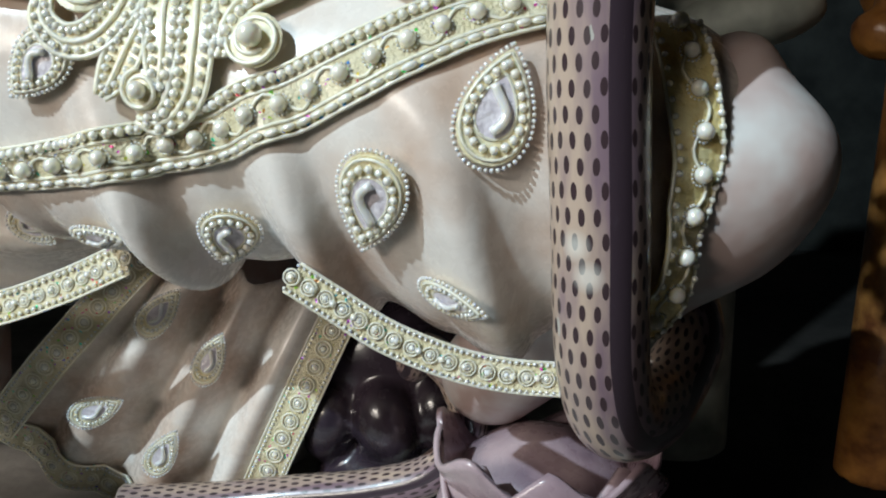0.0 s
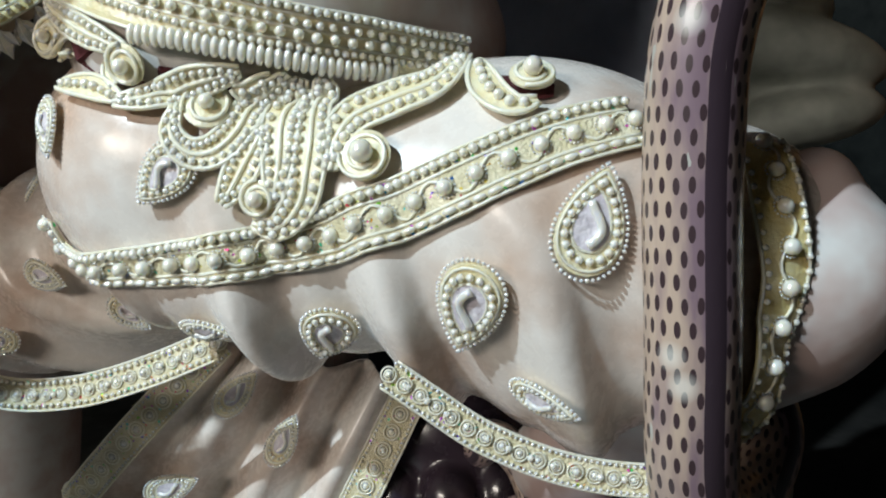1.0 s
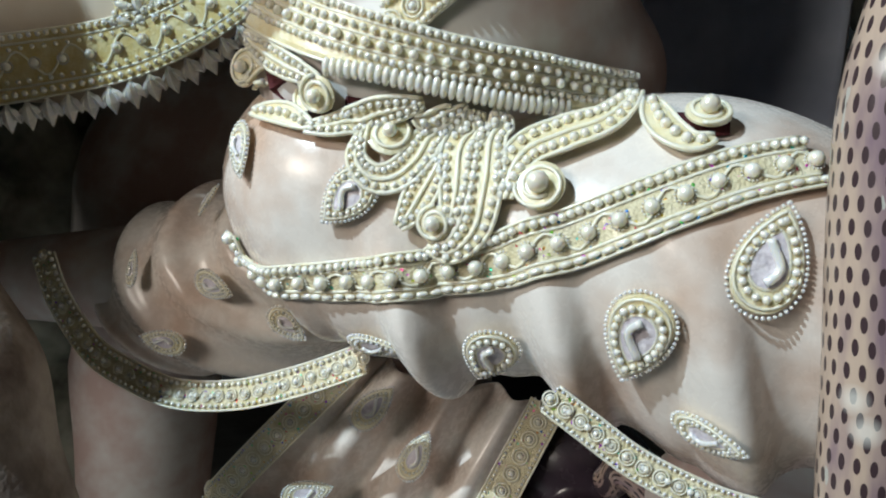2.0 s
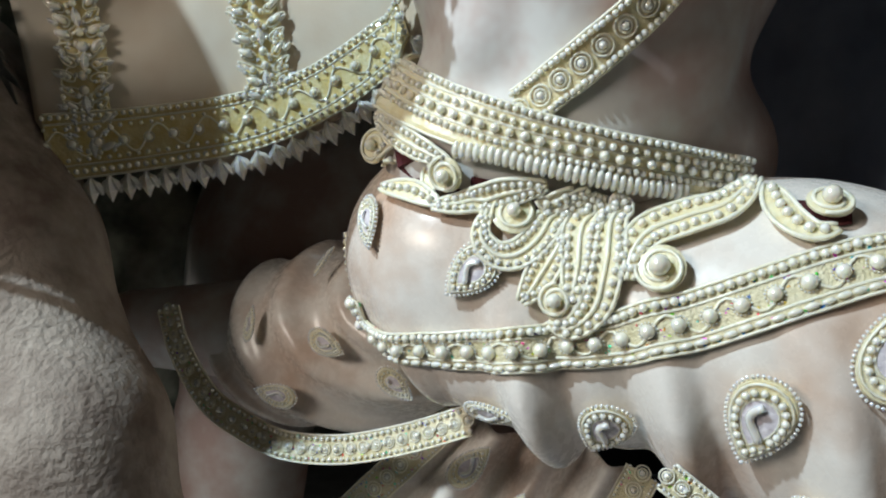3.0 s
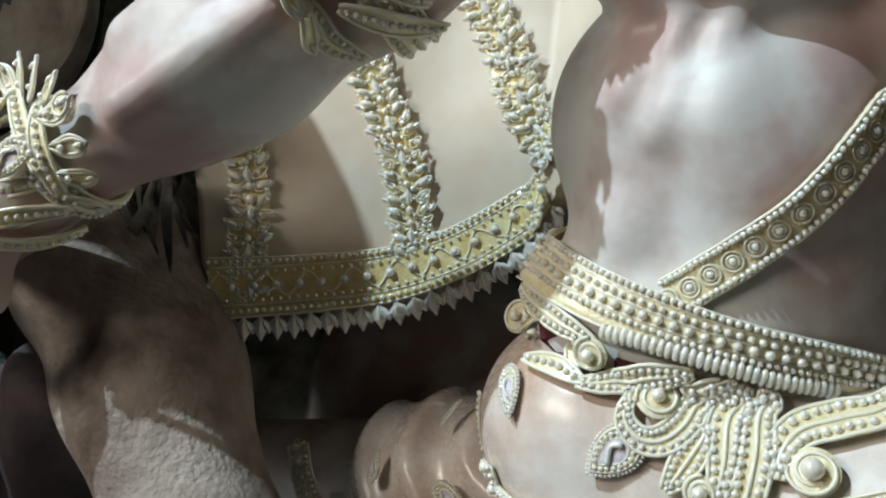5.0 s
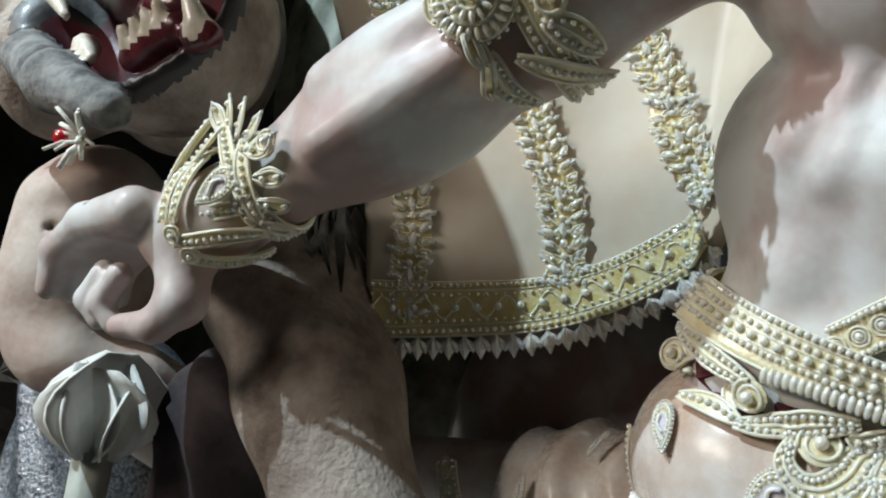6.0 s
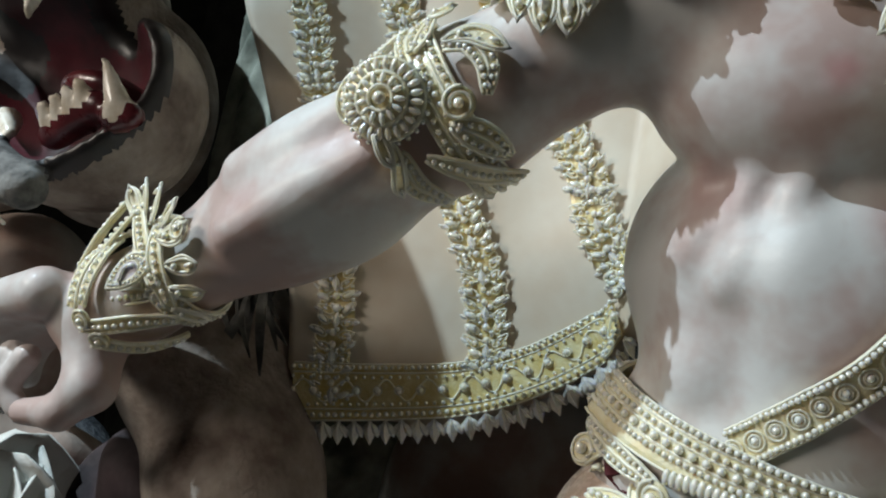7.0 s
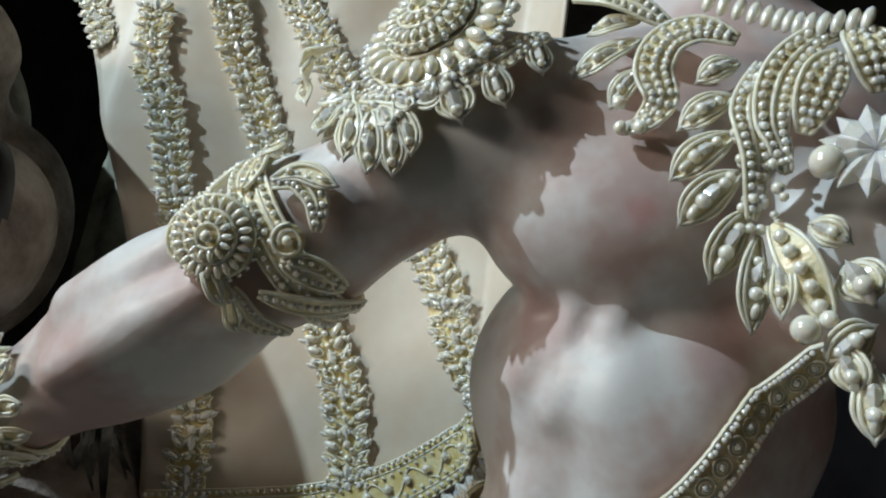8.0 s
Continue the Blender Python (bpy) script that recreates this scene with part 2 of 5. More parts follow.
# hanging skirt panel of the figure behind
def sheet(name, at, nu, nv, thick, material, label, category, kind=""):
    """A cloth of some thickness: at(u, v) gives its places for u, v from 0 to 1."""
    bm = bmesh.new()
    g = [[bm.verts.new(at(i / nu, j / nv)) for j in range(nv + 1)] for i in range(nu + 1)]
    for i in range(nu):
        for j in range(nv):
            bm.faces.new((g[i][j], g[i + 1][j], g[i + 1][j + 1], g[i][j + 1])).smooth = True
    bm.normal_update()
    bmesh.ops.solidify(bm, geom=bm.faces[:], thickness=thick)
    for f in bm.faces:
        f.smooth = True
    me = bpy.data.meshes.new(name)
    bm.to_mesh(me)
    return thing(name, me, material, label, category, kind=kind)


def panel_depth(x):
    if x > -0.45:
        return 0.71 - (x + 0.45) * 0.9
    return 0.71 - 0.10 * (-x - 0.45) - 0.60 * (-x - 0.45) ** 2


def panel_at(u, v):
    edge = -0.85 - 0.12 * v - 0.26 * v * v
    x = edge + (-0.36 - edge) * u
    z = 1.08 + 0.20 * max(0, (x + 0.68) / 0.32) ** 1.5 + 0.93 * v
    return x, panel_depth(max(x, -1.02)) + 0.008 * (0.2 + v) * math.sin(x * 30 + 2 * v) + 0.03 * v, z


skirt = sheet("hanging_skirt", panel_at, 60, 40, 0.006, PALE, "smooth cream skirt cloth with jewelled strips hanging behind the arm", "garment")

# lion: limb and open-mouthed head
lion_limb = [(cone((-1.02, 0.57, 1.16), (-0.885, 0.545, 0.97), 0.12, 0.11), 0.05), (cone((-0.885, 0.545, 0.97), (-0.72, 0.51, 0.78), 0.11, 0.088), 0.05), (cone((-0.72, 0.51, 0.78), (-0.60, 0.50, 0.46), 0.088, 0.095), 0.05), (egg((-0.985, 0.50, 1.08), (0.09, 0.09, 0.09)), 0.04)]
MAW = (-1.145, 0.19, 1.46)
maw = egg(MAW, (0.222, 0.21, 0.155))


# canines, then the small front teeth in their gum
teeth = [cone((-0.945, 0.28, 1.400), (-0.968, 0.262, 1.452), 0.017, 0.006), cone((-1.335, 0.262, 1.50), (-1.240, 0.262, 1.428), 0.024, 0.007),
         cone((-1.165, 0.25, 1.600), (-1.140, 0.24, 1.520), 0.022, 0.006), cone((-1.19, 0.275, 1.385), (-1.145, 0.262, 1.362), 0.020, 0.008)]
teeth += [cone((-1.083 + 0.023 * i, 0.272, 1.384 + 0.009 * i), (-1.085 + 0.023 * i, 0.264, 1.399 + 0.009 * i), 0.0115, 0.009) for i in range(4)]
gums = [cone((-1.09, 0.29, 1.368), (-1.00, 0.29, 1.405), 0.020, 0.022), cone((-0.96, 0.29, 1.392), (-0.93, 0.29, 1.392), 0.022, 0.016), egg((-1.08, 0.345, 1.44), (0.075, 0.06, 0.028), (-12, 0, 0))]
grey_jaw = [cone((-1.34, 0.27, 1.375), (-1.20, 0.25, 1.325), 0.040, 0.042), cone((-1.20, 0.25, 1.325), (-1.05, 0.25, 1.285), 0.042, 0.028)]
# Upper muzzle egg is stretched forward, out of view, to shade jaw and skirt.
lion_head = [(egg((-1.24, 0.47, 1.47), (0.17, 0.13, 0.19)), 0.03), (egg((-1.570, 0.45, 1.64), (0.30, 0.21, 0.28)), 0.05), (egg((-1.200, 0.34, 1.365), (0.150, 0.12, 0.050), (0, 12, 0)), 0.045), (egg((-1.045, 0.36, 1.44), (0.082, 0.11, 0.12)), 0.05), (egg((-1.075, 0.34, 1.350), (0.11, 0.11, 0.048), (0, -28, 0)), 0.04), (egg((-1.200, 0.19, 1.70), (0.20, 0.23, 0.10)), 0.05), (egg((-1.410, 0.36, 1.40), (0.10, 0.12, 0.13)), 0.06), (egg((-1.290, 0.34, 1.625), (0.16, 0.12, 0.085)), 0.06)]
GUM = mottled("glossy_red_gum", (0.05, 0.008, 0.012), (0.15, 0.025, 0.032), 12.0, 0.3, 0.2, 60.0, coat=0.25)
CAVE = mottled("maroon_mouth_paint", (0.02, 0.004, 0.006), (0.09, 0.012, 0.02), 8.0, 0.35, 0.2, 40.0)
LIP = mottled("black_lip_paint", (0.008, 0.007, 0.008), (0.03, 0.025, 0.025), 15.0, 0.45, 0.2, 60.0, coat=0.1)
TOOTH = mottled("ivory_tooth_paint", (0.60, 0.52, 0.40), (0.82, 0.78, 0.70), 30.0, 0.3, 0.1, 80.0)


def joined(name, meshes):
    verts, faces = [], []
    for me in meshes:
        k = len(verts)
        verts += [v.co[:] for v in me.vertices]
        faces += [[k + i for i in q.vertices] for q in me.polygons]
    me = bpy.data.meshes.new(name)
    me.from_pydata(verts, [], faces)
    me.polygons.foreach_set("use_smooth", [True] * len(me.polygons))
    me.update()
    return me


def hollow_head(name):
    """Head with the mouth cut out first, then gums and teeth set into it."""
    parts_in = [(f, 0.006) for f in gums + teeth] + [(f, 0.012) for f in grey_jaw]
    cut = lambda p: -fuse(-fuse_all(lion_head, p), maw(p), 0.015)
    cut.low, cut.high = np.array((-1.75, -0.05, 1.15)), np.array((-0.80, 0.85, 1.95))
    return body_mesh(name, (-1.75, -0.07, 1.15), (-0.80, 0.85, 1.95), 0.0078, [(cut, 0.01)] + parts_in)


def fuse_all(solids, p):
    d = np.full(p.shape[:-1], 9.0, np.float32)
    for f, k in solids:
        d = fuse(d, f(p), k)
    return d


lion = thing("lion_statue", joined("lion_statue", [body_mesh("limb", (-1.15, 0.35, 0.38), (-0.45, 0.75, 1.32), 0.008, lion_limb), hollow_head("head")]), FUR,
             "beige rough-furred plaster lion with red open mouth", "statue")
CLAY = mottled("raw_grey_clay", (0.07, 0.07, 0.07), (0.28, 0.28, 0.27), 26.0, 0.9, 1.0, 60.0)
for m in (CAVE, LIP, GUM, TOOTH, CLAY):
    lion.data.materials.append(m)
mid = np.zeros(len(lion.data.polygons) * 3, np.float32)
lion.data.polygons.foreach_get("center", mid)
mid = mid.reshape(-1, 3)
slot = np.zeros(len(mid), np.int32)
slot[maw(mid) < 0.028] = 2
slot[maw(mid) < 0.002] = 1
for f in gums:
    slot[f(mid) < 0.004] = 3
for f in teeth:
    slot[f(mid) < 0.004] = 4
for f in grey_jaw:
    slot[f(mid) < 0.006] = 5
slot[mid[:, 2] < 1.2] = 0
lion.data.polygons.foreach_set("material_index", slot)

# second figure's head at the far side
head = [(egg((-1.462, 0.500, 1.112), (0.135, 0.145, 0.185)), 0.05), (egg((-1.475, 0.450, 0.999), (0.085, 0.085, 0.105), (0, 12, 0)), 0.06), (egg((-1.439, 0.420, 1.192), (0.085, 0.055, 0.038), (0, -14, 0)), 0.04),
        (egg((-1.424, 0.470, 0.918), (0.10, 0.09, 0.075)), 0.05), (cone((-1.336, 0.550, 0.870), (-1.32, 0.68, 0.80), 0.085, 0.09), 0.05), (egg((-1.397, 0.420, 1.146), (0.042, 0.030, 0.022), (0, 8, 0)), 0.02)]
head_cuts = [(cone((-1.407, 0.385, 1.128), (-1.303, 0.370, 1.129), 0.007, 0.006), 0.012)]
fallen = thing("fallen_figure_head", body_mesh("fallen_figure_head", (-1.75, 0.25, 0.70), (-1.05, 0.80, 1.4), 0.007, head, head_cuts), DUSTY, "pale painted clay head of a fallen figure with closed eye", "statue")


def box_mesh(name, low, high, bevel=0.0):
    bm = bmesh.new()
    bmesh.ops.create_cube(bm, size=1, matrix=Matrix.LocRotScale([(a + b) / 2 for a, b in zip(low, high)], None, [b - a for a, b in zip(low, high)]))
    if bevel:
        bmesh.ops.bevel(bm, geom=bm.edges[:], offset=bevel, segments=2, affect="EDGES")
    me = bpy.data.meshes.new(name)
    bm.to_mesh(me)
    bm.free()
    return me


thing("floor", box_mesh("floor", (-6, -4, 0.0), (4, 4, 0.1)), FLOOR, "dusty workshop floor kept near-black in colour", "floor", kind="structure")
thing("wall_back", box_mesh("wall_back", (-6, 3.8, 0.1), (4, 4.0, 4.3)), WALL, "back wall kept near-black in colour", "wall", kind="structure")
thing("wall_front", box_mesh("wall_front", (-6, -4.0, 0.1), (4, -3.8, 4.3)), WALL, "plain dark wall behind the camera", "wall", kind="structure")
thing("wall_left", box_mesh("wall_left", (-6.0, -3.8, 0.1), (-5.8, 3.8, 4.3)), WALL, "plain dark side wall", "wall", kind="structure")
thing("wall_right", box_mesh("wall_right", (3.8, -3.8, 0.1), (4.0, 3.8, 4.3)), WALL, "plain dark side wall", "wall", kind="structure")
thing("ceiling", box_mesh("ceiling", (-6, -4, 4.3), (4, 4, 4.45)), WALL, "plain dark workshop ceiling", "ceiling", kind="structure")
STONE = mottled("pale_plinth_plaster", (0.30, 0.28, 0.26), (0.55, 0.53, 0.50), 6.0, 0.7, 0.4, 60.0)
thing("plinth", box_mesh("plinth", (-1.6, 0.30, 0.1), (0.26, 1.7, 0.42), 0.02), STONE, "pale plaster plinth under the group of statues", "plinth")


def flap_at(u, v):
    top = Vector((-0.40, 0.86, 0.765)).lerp(Vector((-0.125, 0.89, 0.715)), u)
    low = Vector((-0.605, 0.83, 0.545)).lerp(Vector((-0.255, 0.84, 0.425)), u)
    q = top.lerp(low, v)
    q.z -= 0.05 * v * math.sin(math.pi * u)
    fold = max(0.0, min(1.0, (u - 0.08) / 0.08, (0.90 - u) / 0.10))
    q.y -= fold * (1 - 0.55 * v) * 0.030 * math.cos(2 * math.pi * (u - 0.27) / 0.28) + 0.03 * math.sin(math.pi * v)
    return q


flap = sheet("hanging_pleats", flap_at, 110, 40, 0.004, SATIN, "pleated cream satin loincloth end hanging between the legs", "garment")


def wing_at(u, v):
    return -0.06 + 0.22 * u + 0.02 * v, 0.86 + 0.02 * math.sin(u * 9 + v * 2), 0.80 + 0.75 * v


back_drape = sheet("grey_drape", wing_at, 30, 20, 0.006, GREY, "blue-grey cloth hanging behind the seated figure", "drape")


# ---- pearl and cord ornament ----
from mathutils.bvhtree import BVHTree

PEARL = mottled("ivory_pearl", (0.84, 0.80, 0.68), (0.90, 0.88, 0.80), 30.0, 0.12, spec=0.8, coat=0.8, island=0.10)
SEED = mottled("white_seed_pearl", (0.80, 0.79, 0.75), (0.90, 0.90, 0.88), 30.0, 0.12, spec=0.8, coat=0.8, island=0.10)
CORD = mottled("cream_lacquer_cord", (0.86, 0.80, 0.59), (0.92, 0.885, 0.73), 40.0, 0.35, 0.2, 300.0, coat=0.2)
BACK = mottled("pale_yellow_foam", (0.81, 0.70, 0.42), (0.885, 0.82, 0.59), 60.0, 0.32, 0.35, 260.0, coat=0.4)
GOLD = mottled("golden_foam", (0.76, 0.60, 0.24), (0.87, 0.76, 0.44), 60.0, 0.32, 0.35, 260.0, coat=0.4)
FELT = mottled("maroon_felt", (0.05, 0.008, 0.012), (0.10, 0.015, 0.02), 50.0, 0.9, 0.4, 500.0)
LILAC = mottled("lilac_shell_foil", (0.55, 0.50, 0.56), (0.80, 0.76, 0.80), 90.0, 0.2, 0.6, 160.0, coat=0.6)
CRYSTAL = mottled("clear_crystal", (0.78, 0.76, 0.70), (0.92, 0.91, 0.87), 60.0, 0.08, 0.3, 250.0, spec=0.9, coat=1.0, island=0.15)

for soft, depth in ((PEARL, 0.85), (SEED, 0.85), (CORD, 0.6), (BACK, 0.5), (GOLD, 0.4), (CRYSTAL, 0.7)):
    shader(soft).inputs["Subsurface Weight"].default_value = depth
    shader(soft).inputs["Coat IOR"].default_value = 1.9
    shader(soft).inputs["Coat Roughness"].default_value = 0.2
    shader(soft).inputs["Subsurface Radius"].default_value = (1.0, 0.9, 0.7)
    shader(soft).inputs["Subsurface Scale"].default_value = 0.007


def sequin_foil():
    """Cream net with a scatter of tiny iridescent flakes."""
    m = mottled("sequin_net", (0.62, 0.55, 0.33), (0.80, 0.74, 0.54), 45.0, 0.35, 0.8, 380.0, coat=0.3)
    at = node(m, "ShaderNodeTexCoord")
    cells = node(m, "ShaderNodeTexVoronoi", Scale=420.0)
    link(m, at, "Object", cells, "Vector")
    hue = node(m, "ShaderNodeHueSaturation", Color=(0.15, 0.75, 0.45, 1), Saturation=1.1)
    pick = node(m, "ShaderNodeSeparateColor")
    link(m, cells, "Color", pick, "Color")
    link(m, pick, "Green", hue, "Hue")
    rare = node(m, "ShaderNodeMath")
    rare.operation = "GREATER_THAN"
    rare.inputs[1].default_value = 0.965
    link(m, pick, "Red", rare, 0)
    mix = node(m, "ShaderNodeMixRGB")
    old = shader(m).inputs["Base Color"].links[0].from_socket
    m.node_tree.links.new(old, mix.inputs["Color1"])
    link(m, hue, "Color", mix, "Color2")
    link(m, rare, "Value", mix, "Fac")
    link(m, mix, "Color", shader(m), "Base Color")
    link(m, rare, "Value", shader(m), "Metallic")
    return m


NET = sequin_foil()


def tree_of(*obs):
    verts, faces = [], []
    for o in obs:
        n = len(verts)
        verts += [o.matrix_world @ v.co for v in o.data.vertices]
        faces += [[n + i for i in p.vertices] for p in o.data.polygons]
    return BVHTree.FromPolygons(verts, faces)


ON_BODY, ON_DRAPE, ON_FAR, ON_SKIRT, ON_ALL = tree_of(figure), tree_of(drape), tree_of(far_drape, figure), tree_of(skirt), tree_of(figure, drape)


ON_LEG = tree_of(far_drape)


def facing(points, tree):
    """The places on the near face of a hanging cloth that lie straight behind or before the given ones."""
    out = []
    for x, y, z in points:
        hit = tree.ray_cast(Vector((x, 0.2, z)), Vector((0, 1, 0)))[0]
        out.append(Vector((x, y, z)) if hit is None else hit + Vector((0, -0.002, 0)))
    return out


def ball(name, subdivisions, stretch=(1, 1, 1), material=PEARL):
    bm = bmesh.new()
    bmesh.ops.create_icosphere(bm, subdivisions=subdivisions, radius=0.5, matrix=Matrix.Diagonal((*stretch, 1)))
    for f in bm.faces:
        f.smooth = True
    me = bpy.data.meshes.new(name)
    bm.to_mesh(me)
    me.materials.append(material)
    return me


def gem(name, material=CRYSTAL):
    """A pointed faceted drop, one long along x."""
    bm = bmesh.new()
    ring = [(-0.5, 0, 0.05), (-0.15, 0.2, 0.06), (0.15, 0.2, 0.06), (0.5, 0, 0.05), (0.15, -0.2, 0.06), (-0.15, -0.2, 0.06)]
    low = [bm.verts.new((x, y, 0)) for x, y, z in ring]
    mid = [bm.verts.new(p) for p in ring]
    top = [bm.verts.new((x, 0, 0.24)) for x in (-0.18, 0.18)]
    for i in range(6):
        j = (i + 1) % 6
        bm.faces.new((low[j], low[i], mid[i], mid[j]))
    bm.faces.new(low)
    for f in ((0, 1, -1), (5, 0, -1), (2, 3, -2), (3, 4, -2)):
        bm.faces.new((mid[f[0]], mid[f[1]], top[0 if f[2] == -1 else 1]))
    bm.faces.new((mid[1], mid[2], top[1], top[0]))
    bm.faces.new((mid[4], mid[5], top[0], top[1]))
    bmesh.ops.recalc_face_normals(bm, faces=bm.faces[:])
    me = bpy.data.meshes.new(name)
    bm.to_mesh(me)
    me.materials.append(material)
    return me


M_PEARL, M_BIG, M_SEED = ball("pearl", 2), ball("pearl", 3), ball("seed_pearl", 1, material=SEED)
M_RICE = ball("rice_pearl", 2, (1.7, 0.8, 0.8))
M_FAR = ball("pearl", 1)


def hoop(name):
    """Two concentric cord rings of outer radius one half."""
    bm = bmesh.new()
    for radius in (0.46, 0.27):
        rows = []
        for i in range(16):
            a = 2 * math.pi * i / 16
            rows.append([bm.verts.new(((radius + 0.06 * math.cos(c)) * math.cos(a), (radius + 0.06 * math.cos(c)) * math.sin(a), 0.03 + 0.06 * math.sin(c))) for c in [2 * math.pi * k / 5 for k in range(5)]])
        for i in range(16):
            for k in range(5):
                bm.faces.new((rows[i][k], rows[(i + 1) % 16][k], rows[(i + 1) % 16][(k + 1) % 5], rows[i][(k + 1) % 5])).smooth = True
    me = bpy.data.meshes.new(name)
    bm.to_mesh(me)
    me.materials.append(CORD)
    return me


M_RING = hoop("ring")
M_GEM, M_LEAFGEM = gem("crystal"), gem("leaf_crystal", SEED)
M_BAGUETTE = ball("baguette", 1, (1.0, 0.42, 0.42), SEED)


def holder(name, at, label, category, group=""):
    e = tagged(new(name), label, category, group)
    e.location, e.empty_display_size = at, 0.01
    return e


def root_place(parent):
    p = Vector(parent.location)
    return p if parent.parent is None else p + root_place(parent.parent)


def part(name, mesh, material, parent, label=""):
    """A mesh given in world places, made a part of its thing."""
    if material is not None:
        mesh.materials.append(material)
    ob = tagged(new(name, mesh), label)
    ob.parent = parent
    ob.location = -root_place(parent)
    return ob


def piece(mesh, parent, place, size, up=(0, 0, 1), along=None):
    """A shared small mesh as an object of its own: its z along up, its x along the given way."""
    ob = new(mesh.name.split(".")[0], mesh)
    ob.parent = parent
    z = Vector(up).normalized()
    x = Vector(along) if along is not None else z.orthogonal()
    x = (x - z * x.dot(z)).normalized()
    y = z.cross(x)
    turn = Matrix((x, y, z)).transposed().to_4x4()
    ob.matrix_basis = Matrix.Translation(Vector(place) - root_place(parent)) @ turn @ Matrix.Diagonal((size, size, size, 1))
    return ob


def spline(points, count):
    p = [Vector(q) for q in points]
    p = [p[0] * 2 - p[1]] + p + [p[-1] * 2 - p[-2]]
    out = []
    for i in range(1, len(p) - 2):
        for k in range(count):
            t = k / count
            a, b, c, d = p[i - 1:i + 3]
            out.append(0.5 * (2 * b + (c - a) * t + (2 * a - 5 * b + 4 * c - d) * t * t + (3 * b - a - 3 * c + d) * t ** 3))
    return out + [p[-2]]


def course(points, tree, step, lift=0.0, snap=True, face=None):
    """Evenly spaced stations (place, normal, tangent, side) along a curve laid on a surface."""
    raw = spline(points, 24)
    laid = []
    for q in raw:
        hit, n, _, _ = tree.find_nearest(q)
        laid.append(((hit if snap else q), n if face is None else Vector(face).normalized()))
    gap = [0.0]
    for a, b in zip(laid, laid[1:]):
        gap.append(gap[-1] + (b[0] - a[0]).length)
    count = max(2, round(gap[-1] / step))
    out, k = [], 0
    for i in range(count + 1):
        s = gap[-1] * i / count
        while k < len(gap) - 2 and gap[k + 1] < s:
            k += 1
        f = (s - gap[k]) / max(1e-9, gap[k + 1] - gap[k])
        out.append([laid[k][0].lerp(laid[k + 1][0], f), laid[k][1].lerp(laid[k + 1][1], f)])
    for _ in range(4):
        old = [o[1].copy() for o in out]
        for i in range(len(out)):
            out[i][1] = (old[max(0, i - 1)] + old[i] * 2 + old[min(len(out) - 1, i + 1)]).normalized()
    res = []
    for i, (q, n) in enumerate(out):
        t = (out[min(i + 1, count)][0] - out[max(i - 1, 0)][0]).normalized()
        b = n.cross(t).normalized()
        res.append((q + n * lift, n, t, b))
    return res


def ribbon(stations, width, thick):
    """A thin strip along the stations; width is a number or a function of 0..1."""
    bm = bmesh.new()
    rows = []
    for i, (q, n, t, b) in enumerate(stations):
        w = width(i / (len(stations) - 1)) if callable(width) else width
        rows.append([bm.verts.new(q + b * (w * x) + n * (thick * z)) for x, z in ((-0.5, 0), (-0.5, 0.7), (-0.4, 1), (0.4, 1), (0.5, 0.7), (0.5, 0))])
    for a, c in zip(rows, rows[1:]):
        for k in range(6):
            bm.faces.new((a[k], a[(k + 1) % 6], c[(k + 1) % 6], c[k]))
    bm.faces.new(rows[0][::-1])
    bm.faces.new(rows[-1])
    bmesh.ops.recalc_face_normals(bm, faces=bm.faces[:])
    me = bpy.data.meshes.new("strip")
    bm.to_mesh(me)
    bm.free()
    return me


def cord(paths, radius, sides=6):
    """Round cords along lists of places, all in one mesh."""
    verts, faces = [], []
    for path in paths:
        n0, m = len(verts), len(path)
        ref = None
        for i, q in enumerate(path):
            t = (path[min(i + 1, m - 1)] - path[max(i - 1, 0)]).normalized()
            ref = t.orthogonal() if ref is None else ref - t * ref.dot(t)
            ref = ref.normalized() if ref.length > 1e-6 else t.orthogonal().normalized()
            o = t.cross(ref)
            for k in range(sides):
                a = 2 * math.pi * k / sides
                verts.append(q + (ref * math.cos(a) + o * math.sin(a)) * radius)
        for i in range(m - 1):
            for k in range(sides):
                a, b = n0 + i * sides + k, n0 + i * sides + (k + 1) % sides
                faces.append((a, b, b + sides, a + sides))
        faces.append([n0 + k for k in range(sides)][::-1])
        faces.append([n0 + (m - 1) * sides + k for k in range(sides)])
    me = bpy.data.meshes.new("cord")
    me.from_pydata(verts, [], faces)
    me.polygons.foreach_set("use_smooth", [True] * len(me.polygons))
    me.update()
    return me


def rail(stations, side, height=0.0):
    """The path that runs beside the stations; side is a number or a function of 0..1."""
    m = len(stations) - 1
    return [q + b * (side(i / m) if callable(side) else side) + n * height for i, (q, n, t, b) in enumerate(stations)]


def halo(parent, place, n, radius, size, count):
    """A ring of tiny seed pearls, one mesh."""
    bm = bmesh.new()
    x = n.orthogonal().normalized()
    y = n.cross(x)
    for k in range(count):
        a = 2 * math.pi * k / count
        bmesh.ops.create_icosphere(bm, subdivisions=1, radius=size / 2, matrix=Matrix.Translation(place + (x * math.cos(a) + y * math.sin(a)) * radius))
    for f in bm.faces:
        f.smooth = True
    me = bpy.data.meshes.new("seed_ring")
    bm.to_mesh(me)
    bm.free()
    return tagged(part("seed_ring", me, SEED, parent), kind="stuff")


